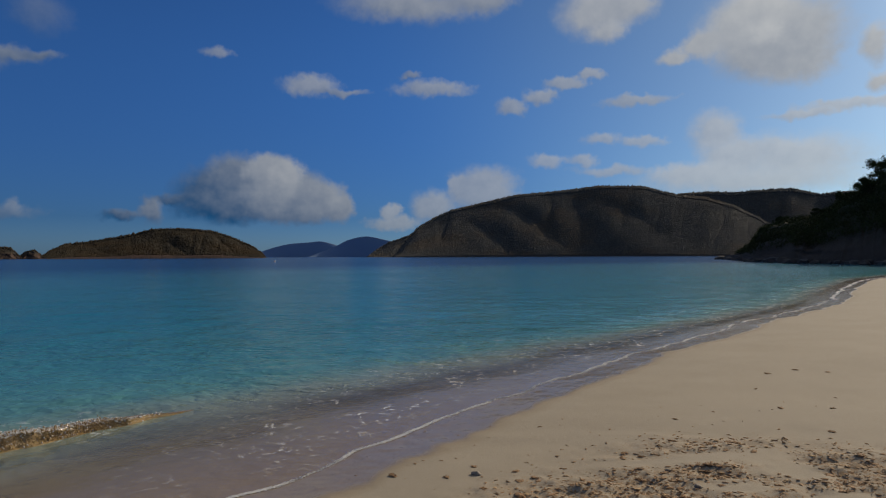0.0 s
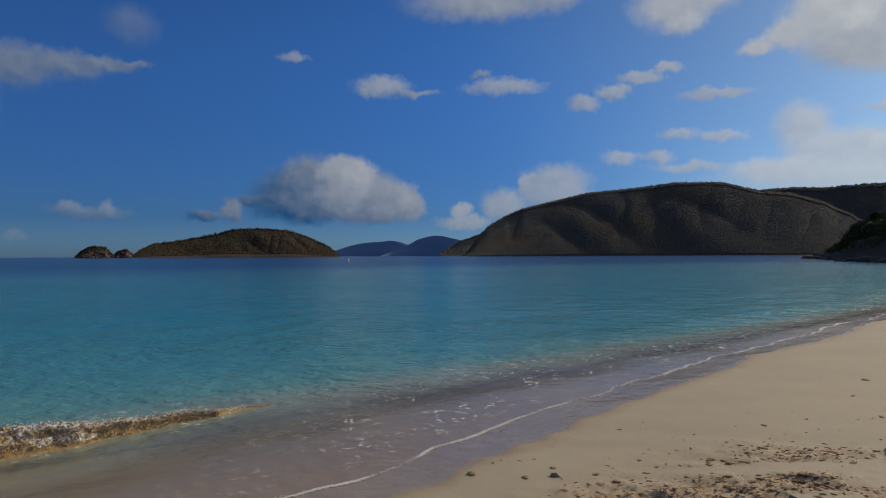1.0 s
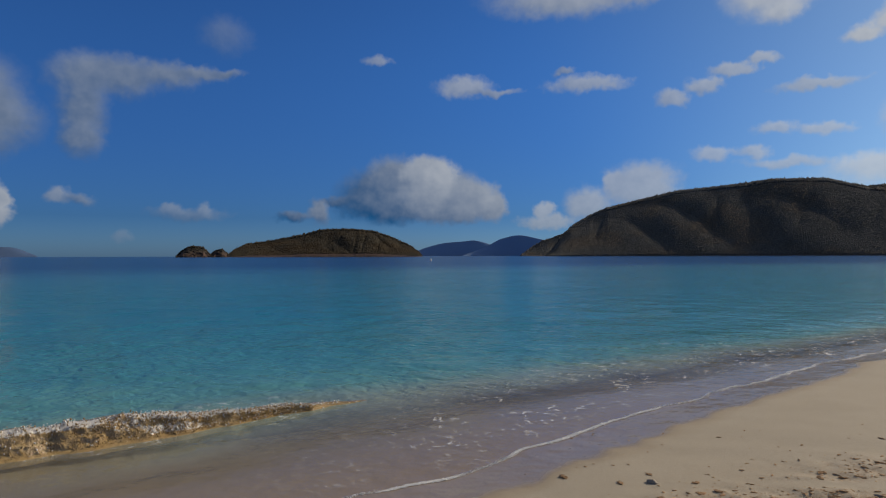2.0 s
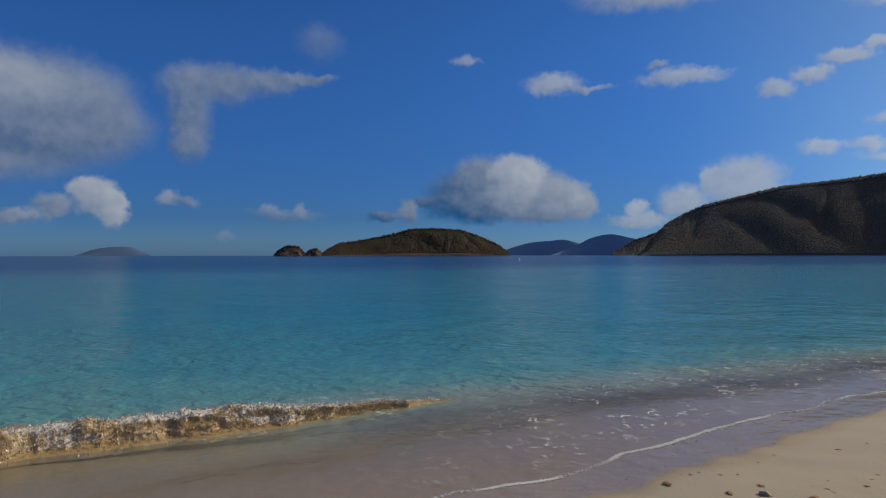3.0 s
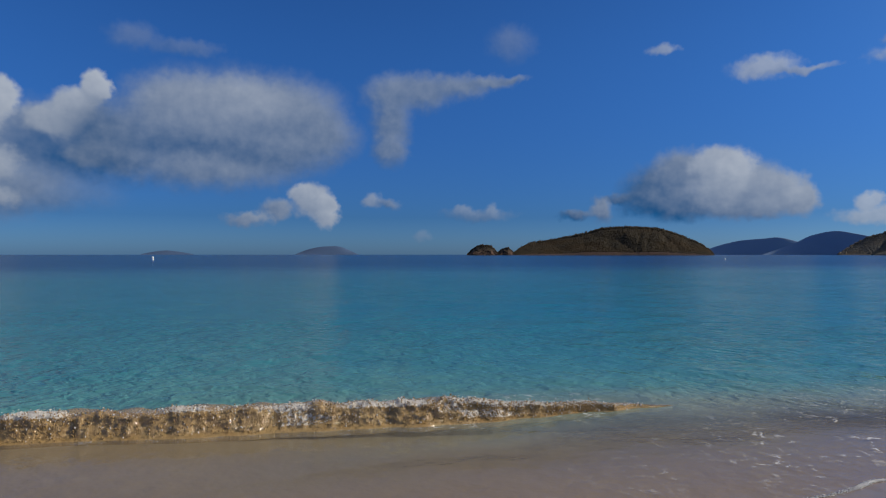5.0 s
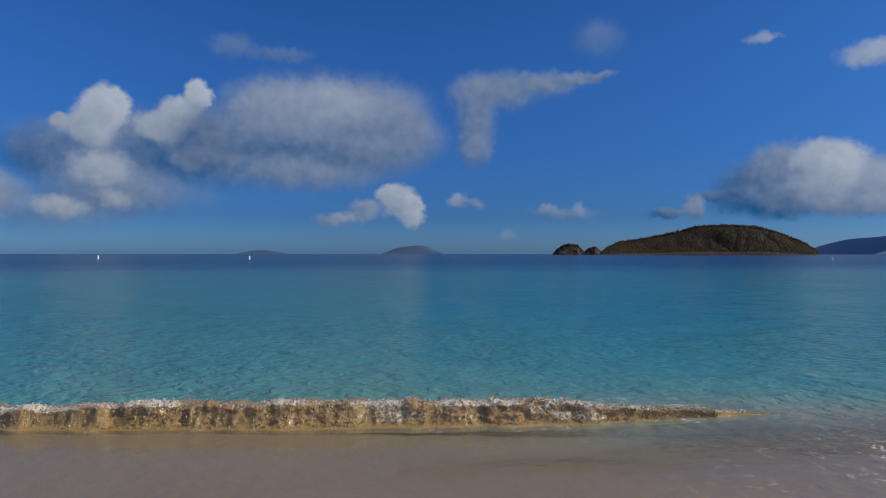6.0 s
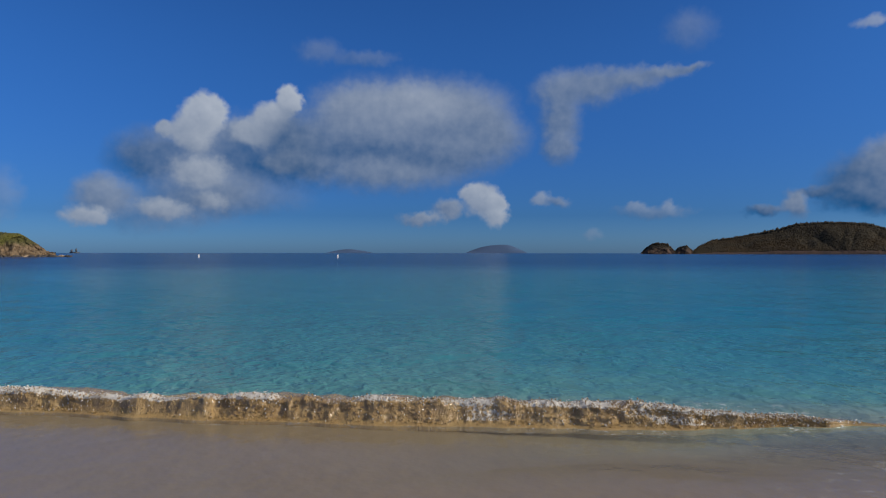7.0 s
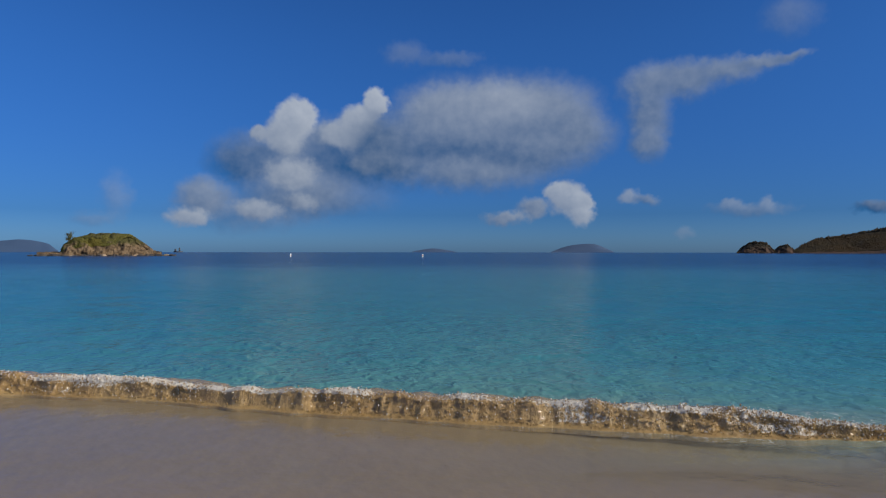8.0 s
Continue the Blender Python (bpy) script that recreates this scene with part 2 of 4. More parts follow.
def water_material():
    M = Mat("sea_water")
    nt = M.nt
    depth = M.attr("depth")
    foamy = M.attr("foam")
    sand_sway = M.noise(M.pos(), 0.05, 3.0)
    # light lost on the way to the seabed and back, per channel
    comb = M.n("ShaderNodeCombineColor")
    for i, k in enumerate((-0.9, -0.16, -0.14)):
        M.link(M.math("EXPONENT", M.math("MULTIPLY", depth, k)), comb.inputs[i])
    clear = M.n("ShaderNodeBsdfTransparent")
    M.link(comb.outputs[0], clear.inputs[0])
    body = M.n("ShaderNodeBsdfDiffuse")
    mottle = M.noise(M.pos(1.0, 1.5, 1), 0.45, 4.0, 0.6)
    near = M.mix(M.range(depth, 0.30, 1.4), (0.110, 0.285, 0.255), (0.018, 0.185, 0.225))
    near = M.mix(M.range(depth, 0.08, 0.60), M.mix(M.range(depth, 0.04, 0.20), (0.330, 0.262, 0.195), (0.340, 0.365, 0.310)), near)  # shallows brightened in colour to replace light lost passing the surface twice
    near = M.mix(M.range(mottle, 0.35, 0.65, 0.16, 0.0), near, (0.022, 0.130, 0.180))
    deep = M.range(M.math("MULTIPLY_ADD", sand_sway, 1.6, depth), 1.2, 7.0)
    M.link(M.mix(deep, near, (0.008, 0.055, 0.165)), body.inputs[0])
    murk = M.math("SUBTRACT", 1.0, M.math("EXPONENT", M.math("MULTIPLY", depth, -3.6)))
    under = M.n("ShaderNodeMixShader")
    M.link(murk, under.inputs[0]), M.link(clear.outputs[0], under.inputs[1]), M.link(body.outputs[0], under.inputs[2])
    # gentle undulation and small crossing ripples
    p = M.pos()
    w0 = M.noise(M.pos(0.6, 1.0, 1), 0.7, 2.0, 0.5, 0.3)
    w1 = M.noise(M.pos(0.9, 1.3, 1), 2.0, 2.0, 0.5, 0.3)
    w2 = M.noise(p, 4.5, 2.0, 0.5, 0.6)
    w3 = M.noise(p, 11.0, 2.0, 0.5, 0.6)
    breeze = M.range(M.noise(M.pos(0.5, 1.0, 1), 0.10, 3.0), 0.36, 0.62, 0.6, 1.3)
    calm = M.math("MULTIPLY", M.range(depth, 0.03, 0.3, 0.35, 1.0), breeze)

    def ripples(steps):
        n = None
        for w, d in steps:
            n = M.bump(M.math("MULTIPLY", M.math("SUBTRACT", w, 0.5), calm), 1.0, d, n)
        return n
    b = ripples(((w0, 0.075), (w1, 0.040), (w2, 0.016), (w3, 0.006)))
    # the light that comes back from below is bent by the small ripples most
    M.link(ripples(((w0, 0.08), (w1, 0.06), (w2, 0.055), (w3, 0.022))), body.inputs["Normal"])
    gloss = M.n("ShaderNodeBsdfGlossy")
    M.link(M.range(depth, 0.3, 1.6, 0.05, 0.13), gloss.inputs["Roughness"])
    M.link(b, gloss.inputs["Normal"])
    face = M.n("ShaderNodeLayerWeight", Blend=0.5)
    M.link(b, face.inputs["Normal"])
    fres = M.math("MULTIPLY_ADD", M.math("POWER", face.outputs["Facing"], 5.0), M.math("MINIMUM", M.range(depth, 0.05, 0.7, 0.36, 0.70), M.range(depth, 2.4, 7.0, 0.70, 0.46)), 0.02)
    top = M.n("ShaderNodeMixShader")
    M.link(fres, top.inputs[0]), M.link(under.outputs[0], top.inputs[1]), M.link(gloss.outputs[0], top.inputs[2])
    # thin foam drawn out in flecks
    fl = M.noise(M.pos(1.2, 1.2, 1), 5.5, 6.0, 0.7, 1.2)
    lace = M.math("MULTIPLY", M.math("MULTIPLY", M.range(fl, 0.55, 0.66), M.range(M.noise(p, 0.9, 2.0), 0.36, 0.58)), foamy)
    foam = M.n("ShaderNodeBsdfDiffuse")
    foam.inputs[0].default_value = (0.72, 0.72, 0.70, 1)
    last = M.n("ShaderNodeMixShader")
    M.link(lace, last.inputs[0]), M.link(top.outputs[0], last.inputs[1]), M.link(foam.outputs[0], last.inputs[2])
    M.link(last.outputs[0], M.out.inputs[0])
    return M.m


def foam_material():
    M = Mat("foam")
    p = M.pos()
    n = M.noise(p, 60.0, 4.0)
    return M.set(Base_Color=M.mix(n, (0.52, 0.49, 0.44), (0.74, 0.73, 0.70)), Roughness=0.45, Normal=M.bump(n, 0.5, 0.01))


def wave_material():
    M = Mat("sandy_wave")
    p = M.pos()
    streak = M.noise(M.pos(9.0, 9.0, 1.6), 2.6, 7.0, 0.7, 0.5)
    n = M.noise(p, 1.5, 4.0)
    col = M.mix(streak, (0.15, 0.085, 0.026), (0.46, 0.31, 0.13))
    col = M.mix(M.range(n, 0.35, 0.7, 0.0, 0.5), col, (0.36, 0.26, 0.12))
    fizz = M.noise(p, 26.0, 6.0, 0.7)
    white = M.range(M.math("MULTIPLY_ADD", fizz, 1.7, M.math("SUBTRACT", M.attr("white"), 0.95)), 0.30, 0.62)
    col = M.mix(white, col, M.mix(fizz, (0.40, 0.35, 0.28), (0.66, 0.64, 0.60)))
    relief = M.math("ADD", streak, M.math("MULTIPLY", M.math("MULTIPLY", fizz, white), 0.35))
    return M.set(Base_Color=col, Roughness=M.range(white, 0, 1, 0.10, 0.6), Specular_IOR_Level=0.7, Normal=M.bump(relief, 0.9, 0.02))


def canopy_material(name, dark, light, scale):
    """Crowns of many tints, with broad drier and greener patches."""
    M = Mat(name)
    g = M.n("ShaderNodeNewGeometry").outputs["Random Per Island"]
    n = M.noise(M.pos(), scale, 5.0, 0.65)
    wide = M.noise(M.pos(), scale * 0.4, 3.0, 0.5)
    col = M.mix(g, dark, light)
    col = M.mix(M.range(n, 0.4, 0.7, 0.0, 0.5), col, tuple(c * 0.6 for c in dark))
    col = M.mix(M.range(wide, 0.45, 0.65, 0.0, 0.55), col, (dark[0] * 1.5, dark[1] * 1.1, dark[2] * 0.75))
    return M.set(Base_Color=col, Roughness=0.9, Specular_IOR_Level=0.1)


def land_material(name, rock, earth, green, low, high, scale, relief=0.9):
    """Bare rock near the sea, scrub above."""
    M = Mat(name)
    p = M.pos()
    geo = M.n("ShaderNodeSeparateXYZ")
    M.link(p, geo.inputs[0])
    n1, n2 = M.noise(p, scale, 6.0, 0.65), M.noise(M.pos(1, 1, 3.5), scale * 5, 5.0, 0.7)
    rk = M.mix(n2, tuple(c * 0.45 for c in rock), rock)
    rk = M.mix(M.range(n1, 0.42, 0.62), rk, earth)
    h = M.math("MULTIPLY_ADD", n1, (high - low) * 1.5, geo.outputs[2])
    up = M.range(h, low + (high - low) * 0.75, high + (high - low) * 0.75)
    gr = M.mix(n2, tuple(c * 0.5 for c in green), green)
    hh = M.math("ADD", M.math("MULTIPLY", n1, 0.6), M.math("MULTIPLY", n2, 0.4))
    return M.set(Base_Color=M.mix(up, rk, gr), Roughness=0.9, Specular_IOR_Level=0.2, Normal=M.bump(hh, relief, 0.6 / scale * 0.3))


def plain_material(name, a, b, scale, rough=0.8, bump=0.0, metal=0.0):
    M = Mat(name)
    n = M.noise(M.pos(), scale, 5.0, 0.6)
    k = dict(Base_Color=M.mix(n, a, b), Roughness=rough, Metallic=metal)
    if bump:
        k["Normal"] = M.bump(n, 0.6, bump)
    return M.set(**k)


SAND, WATER, FOAM, WAVE = sand_material(), water_material(), foam_material(), wave_material()
# slope colours lifted to stand in for haze across the bay
HILL = land_material("hazed_dry_forest_slope", (0.085, 0.068, 0.054), (0.058, 0.048, 0.038), (0.062, 0.060, 0.050), 2, 12, 0.03, 0.3)
CAYLAND = land_material("cay_slope", (0.090, 0.056, 0.042), (0.056, 0.036, 0.027), (0.034, 0.029, 0.019), 3, 16, 0.05, 0.7)
CLIFF = land_material("dark_cliff", (0.078, 0.062, 0.052), (0.052, 0.041, 0.033), (0.040, 0.043, 0.022), 3, 9, 0.25)
ISLETLAND = land_material("islet_rock", (0.225, 0.160, 0.098), (0.070, 0.047, 0.028), (0.080, 0.076, 0.024), 4.0, 7.0, 0.45, 1.3)
# aerial haze put into the base colour as blue, darker where sun strikes
HAZYLAND = plain_material("haze_tinted_land", (0.105, 0.185, 0.305), (0.115, 0.198, 0.32), 0.004)
HAZYSUNNY = plain_material("haze_tinted_sunlit_land", (0.028, 0.062, 0.135), (0.038, 0.078, 0.155), 0.004)
# greyed and lightened forest tint, haze included in the colour
WOODS = canopy_material("hazed_dry_forest", (0.078, 0.078, 0.072), (0.102, 0.096, 0.080), 0.02)
CAYWOODS = canopy_material("cay_scrub", (0.032, 0.028, 0.019), (0.058, 0.045, 0.028), 0.03)
SHRUB = canopy_material("shore_shrub", (0.020, 0.028, 0.010), (0.055, 0.070, 0.022), 0.4)
GRASSY = canopy_material("islet_scrub", (0.060, 0.066, 0.018), (0.125, 0.112, 0.034), 0.3)
BARK = plain_material("bark", (0.05, 0.04, 0.03), (0.10, 0.08, 0.06), 6.0, 0.9, 0.02)
ROCK = plain_material("dark_rock", (0.022, 0.019, 0.017), (0.065, 0.053, 0.045), 1.2, 0.75, 0.1)
PALEROCK = plain_material("pale_rock", (0.16, 0.11, 0.07), (0.42, 0.32, 0.21), 0.9, 0.85, 0.1)
WEED = plain_material("dried_seaweed", (0.17, 0.088, 0.036), (0.40, 0.225, 0.095), 40.0, 0.85, 0.004)
CLOD = plain_material("damp_sand_clod", (0.34, 0.205, 0.09), (0.50, 0.34, 0.18), 30.0, 0.92, 0.006)
CORAL = plain_material("bleached_coral", (0.17, 0.135, 0.10), (0.30, 0.25, 0.19), 50.0, 0.85, 0.004)
BUOY = plain_material("white_plastic", (0.72, 0.72, 0.72), (0.82, 0.82, 0.82), 3.0, 0.4)
BUOYBAND = plain_material("orange_band", (0.55, 0.16, 0.04), (0.62, 0.20, 0.05), 3.0, 0.45)
HULL = plain_material("ship_hull", (0.025, 0.032, 0.048), (0.04, 0.048, 0.065), 0.3, 0.6)
CABIN = plain_material("ship_cabin", (0.040, 0.050, 0.072), (0.055, 0.066, 0.09), 0.3, 0.6)


# ---- mesh helpers ----
rng = np.random.default_rng(7)


def mesh_np(name, V, F, mat, smooth=True, attrs=None):
    V, F = np.asarray(V, np.float32), np.asarray(F, np.int32)
    me = bpy.data.meshes.new(name)
    k = F.shape[1]
    me.vertices.add(len(V)), me.loops.add(F.size), me.polygons.add(len(F))
    me.vertices.foreach_set("co", V.ravel())
    me.loops.foreach_set("vertex_index", F.ravel())
    me.polygons.foreach_set("loop_start", np.arange(0, F.size, k, dtype=np.int32))
    me.polygons.foreach_set("use_smooth", np.full(len(F), smooth))
    me.update(calc_edges=True)
    for key, val in (attrs or {}).items():
        me.attributes.new(key, "FLOAT", "POINT").data.foreach_set("value", np.asarray(val, np.float32))
    me.materials.append(mat)
    return me


def part_np(name, V, F, mat, parent=None, label="", smooth=True, attrs=None, kind=""):
    ob = new(name, mesh_np(name, V, F, mat, smooth, attrs))
    ob.parent = parent
    return tagged(ob, label=label, kind=kind)


def part(name, bm, mat, parent=None, label="", smooth=True):
    me = bpy.data.meshes.new(name)
    bm.to_mesh(me)
    bm.free()
    for f in me.polygons:
        f.use_smooth = smooth
    me.materials.append(mat)
    ob = new(name, me)
    ob.parent = parent
    return tagged(ob, label=label)


def grid_faces(rows, cols):
    i = np.arange(rows * cols).reshape(rows, cols)
    return np.stack([i[:-1, :-1], i[:-1, 1:], i[1:, 1:], i[1:, :-1]], -1).reshape(-1, 4)


def value_noise(x, y, seed=0):
    """Smooth lattice noise in -1..1 on arrays."""
    x0, y0 = np.floor(x).astype(np.int64), np.floor(y).astype(np.int64)
    fx, fy = x - x0, y - y0
    fx, fy = fx * fx * (3 - 2 * fx), fy * fy * (3 - 2 * fy)

    def h(i, j):
        n = (i * 374761393 + j * 668265263 + seed * 1442695041) & 0x7FFFFFFF
        n = ((n ^ (n >> 13)) * 1274126177) & 0x7FFFFFFF
        return ((n ^ (n >> 16)) & 0xFFFF) / 32767.5 - 1
    return (h(x0, y0) * (1 - fx) + h(x0 + 1, y0) * fx) * (1 - fy) + (h(x0, y0 + 1) * (1 - fx) + h(x0 + 1, y0 + 1) * fx) * fy


def fbm(x, y, octaves=4, seed=0, gain=0.5):
    s, a, f = 0, 1.0, 1.0
    for o in range(octaves):
        s = s + a * value_noise(x * f + 13.7 * o, y * f - 7.1 * o, seed + o)
        a, f = a * gain, f * 2.03
    return s


def ico(level=1):
    bm = bmesh.new()
    bmesh.ops.create_icosphere(bm, subdivisions=level, radius=1)
    V = np.array([q.co[:] for q in bm.verts])
    F = np.array([[q.index for q in f.verts] for f in bm.faces])
    bm.free()
    return V, F


ICO1, ICO2 = ico(1), ico(2)
OCTA = (np.array([(1, 0, 0), (0, 1, 0), (-1, 0, 0), (0, -1, 0), (0, 0, 1), (0, 0, -1)], float),
        np.array([(0, 1, 4), (1, 2, 4), (2, 3, 4), (3, 0, 4), (1, 0, 5), (2, 1, 5), (3, 2, 5), (0, 3, 5)]))


def lumps(P, S, jitter=0.3, level=1, squash=1.0):
    """Many uneven lumps as one mesh: centres P, radii S."""
    tv, tf = (OCTA, ICO1, ICO2)[level]
    P, S = np.asarray(P, float), np.asarray(S, float)
    n, k = len(P), len(tv)
    R = 1 + jitter * rng.uniform(-1, 1, (n, k))
    V = tv[None] * R[..., None] * (S[:, None, None] if S.ndim == 1 else S[:, None, :])
    V[..., 2] *= squash
    a = rng.uniform(0, 6.283, n)
    c, s = np.cos(a)[:, None], np.sin(a)[:, None]
    V = np.stack([V[..., 0] * c - V[..., 1] * s, V[..., 0] * s + V[..., 1] * c, V[..., 2]], -1) + P[:, None]
    F = tf[None] + (np.arange(n) * k)[:, None, None]
    return V.reshape(-1, 3), F.reshape(-1, 3)


def leaves(P, size):
    """Small folded leaves (two triangles each) at the places P."""
    n = len(P)
    u = rng.normal(size=(n, 3))
    u /= np.linalg.norm(u, axis=1)[:, None]
    w = np.cross(u, rng.normal(size=(n, 3)))
    w /= np.linalg.norm(w, axis=1)[:, None]
    s = size * rng.uniform(0.6, 1.3, n)[:, None]
    q = np.cross(u, w)
    V = np.stack([P - u * s, P + w * s * 0.45 + q * s * 0.15, P + u * s, P - w * s * 0.45 + q * s * 0.15], 1)
    i = np.arange(n)[:, None] * 4
    return V.reshape(-1, 3), np.concatenate([i + np.array([[0, 1, 2]]), i + np.array([[0, 2, 3]])])


def tube(pts, radii, sides=7):
    pts = np.asarray(pts, float)
    V = []
    for i, q in enumerate(pts):
        d = pts[min(i + 1, len(pts) - 1)] - pts[max(i - 1, 0)]
        d /= np.linalg.norm(d)
        a = np.cross(d, (0.3, 0.9, 0.1))
        a /= np.linalg.norm(a)
        b = np.cross(d, a)
        for j in range(sides):
            t = 2 * math.pi * j / sides
            V.append(q + radii[i] * (math.cos(t) * a + math.sin(t) * b))
    F = [[i * sides + j, i * sides + (j + 1) % sides, (i + 1) * sides + (j + 1) % sides, (i + 1) * sides + j]
         for i in range(len(pts) - 1) for j in range(sides)]
    return np.array(V), np.array(F)


def joined(pieces):
    V, F, k = [], [], 0
    for v, f in pieces:
        V.append(v), F.append(np.asarray(f) + k)
        k += len(v)
    return np.concatenate(V), np.concatenate(F)


def thing(name, label, category, at=(0, 0, 0), group="", kind=""):
    ob = new(name)
    ob.empty_display_size = 0.2
    ob.location = at
    return tagged(ob, label, category, group, kind)


def bearing(az, d):
    return d * np.sin(np.radians(az)), d * np.cos(np.radians(az))


# ---- the shore: where sea level meets the sand ----
SHORE = [(-60, -90), (-22, -28), (-10.5, -8), (-7.2, -2.6), (-5.4, 0.4), (-3.9, 2.5), (-2.7, 4.0), (-1.75, 5.1), (-0.95, 6.2), (-0.05, 7.6),
         (0.95, 9.1), (1.95, 10.3), (3.6, 12.6), (5.6, 14.9), (9.0, 19.0), (13.4, 23.8), (16.4, 27.6), (18.2, 30.5), (24.5, 39.5), (34.0, 51.6),
         (50, 66), (80, 85), (125, 100)]


def smooth_line(ctrl, n):
    c = np.array(ctrl, float)
    c = np.vstack([2 * c[0] - c[1], c, 2 * c[-1] - c[-2]])
    out = []
    for i in range(1, len(c) - 2):
        t = np.linspace(0, 1, n, endpoint=False)[:, None]
        a, b, d, e = c[i - 1:i + 3]
        out.append(0.5 * (2 * b + (d - a) * t + (2 * a - 5 * b + 4 * d - e) * t ** 2 + (3 * b - a - 3 * d + e) * t ** 3))
    return np.vstack(out + [c[-2:-1]])


SHORELINE = smooth_line(SHORE, 14)


def inland(x, y):
    """Metres from the waterline, inland positive."""
    x, y = np.asarray(x, float), np.asarray(y, float)
    shape = x.shape
    P = np.stack([x.ravel(), y.ravel()], 1)
    A, D = SHORELINE[:-1], np.diff(SHORELINE, axis=0)
    L2 = (D ** 2).sum(1)
    best, sign = np.full(len(P), 1e18), np.ones(len(P))
    for a, d, l2 in zip(A, D, L2):
        r = P - a
        t = np.clip((r @ d) / l2, 0, 1)
        q = r - t[:, None] * d
        e = (q ** 2).sum(1)
        k = e < best
        best[k] = e[k]
        sign[k] = -np.sign(d[0] * r[k, 1] - d[1] * r[k, 0])
    s = np.sqrt(best) * sign
    s = s + 0.13 * value_noise(P[:, 0] * 0.9, P[:, 1] * 0.9, 3) + 0.05 * value_noise(P[:, 0] * 3.1, P[:, 1] * 3.1, 4)
    return s.reshape(shape)


WAVELINE = [(-15.5, -7.0), (-13.0, -3.6), (-11.2, -1.0), (-9.9, 0.7), (-7.9, 2.6), (-6.1, 4.5), (-4.6, 6.2), (-3.75, 7.3), (-3.1, 8.3)]


def bar_cap(x, y):
    """Greatest depth on the sandbar over which the wave breaks: shallow on the beach side, falling off behind."""
    line = smooth_line(WAVELINE, 12)
    best, side, end = np.full(np.shape(x), 1e9), np.zeros(np.shape(x)), np.zeros(np.shape(x))
    for i in range(len(line) - 1):
        (ax, ay), (tx, ty) = line[i], line[i + 1] - line[i]
        e = np.hypot(x - ax, y - ay)
        k = e < best
        best = np.where(k, e, best)
        side = np.where(k, ((x - ax) * ty - (y - ay) * tx) / math.hypot(tx, ty), side)
        step = ((x - ax) * tx + (y - ay) * ty) / (tx * tx + ty * ty)
        end = np.where(k, (len(line) - 3 - i - np.clip(step, -1, 1)) / 12.0, end)
    return 0.035 + 0.6 * np.clip((-side - 0.1) / 1.2, 0, 1) + 8 * np.clip((-side - 1.0) / 6, 0, 1) + 0.35 * np.clip(1 - end / 3.5, 0, 1) ** 1.5 + 3.0 * np.clip(1 - end / 0.8, 0, 1) ** 2


def sea_depth(off, x, y):
    return np.minimum(open_depth(off + 1.3 * np.minimum(off, 4.5) * np.clip((y - 8) / 12, 0, 1) * np.clip((60 - off) / 30, 0, 1)), bar_cap(x, y))


def open_depth(off):
    k = np.clip((off - 0.9) / 6.6, 0, 1)
    shelf = 0.03 * np.minimum(off, 2.0) + 0.85 * k * k * (3 - 2 * k) + 0.030 * np.clip(off - 6, 0, 70)
    return shelf + 9.0 * np.clip((off - 55) / 190, 0, 1) ** 0.9


def churned(x, y):
    """How trodden the sand is: one band of turned-up weed and clods."""
    a = 1.3 * np.exp(-((x - 1.9) / 1.85) ** 4 - ((y - 4.52 - 0.12 * (x - 1.9)) / 0.60) ** 2)
    b = 0.55 * np.exp(-((x - 2.3) / 0.9) ** 2 - ((y - 5.55) / 0.55) ** 2)
    torn = np.clip(0.85 + 1.05 * fbm(np.asarray(x) * 1.5 + 2.0, np.asarray(y) * 2.6, 3, 19), 0, 1)  # it lies in patches
    return np.clip((a + b) * torn * 1.25, 0, 1)


def ground_height(x, y, s):
    up = np.maximum(s, 0)
    z = 0.6 * (1 - np.exp(-up / 6.0)) + 0.012 * np.clip(up - 15, 0, 160)
    z = np.where(s < 0, -np.minimum(sea_depth(-s, x, y), 14), z)
    dry = np.clip((s - 1.0) / 2.0, 0, 1)
    z = z + dry * (0.012 * fbm(x * 0.35, y * 0.35, 2, 11) + 0.0025 * fbm(x * 3.0, y * 3.0, 3, 12))
    ch = churned(x, y)
    return z + ch * (0.024 * fbm(x * 6.0, y * 6.0, 4, 13, 0.65)), ch


def ground_at(x, y):
    x, y = np.atleast_1d(np.asarray(x, float)), np.atleast_1d(np.asarray(y, float))
    return ground_height(x, y, inland(x, y))[0]


def fan(near, far, growth, az):
    """A sheet of rings round the viewpoint: x, y and quads."""
    r = [near]
    while r[-1] < far:
        r.append(r[-1] * (growth if not 3.6 < r[-1] < 7 else 1 + (growth - 1) * 0.45))
    r = np.minimum(np.array(r), far)
    A, R = np.meshgrid(np.radians(az), r)
    return R * np.sin(A), R * np.cos(A), grid_faces(len(r), len(az))


AZ = np.concatenate([np.arange(-180, -104, 4.0), np.arange(-104, 44, 0.28), np.arange(44, 181, 4.0)])

gx, gy, gf = fan(0.02, 4900, 1.016, AZ)
gs = inland(gx, gy)
gz, gch = ground_height(gx, gy, gs)
part_np("ground", np.stack([gx, gy, gz], -1).reshape(-1, 3), gf, SAND,
        attrs={"wet": np.clip(1.25 - np.maximum(gs, 0) / 1.0, 0, 1).ravel(), "churn": gch.ravel(), "bare": np.clip(1 + gs / 0.15, 0.42, 1).ravel()})
tagged(bpy.data.objects["ground"], "pale beach sand, damp beside the sea and sloping below it", "sand", kind="structure")

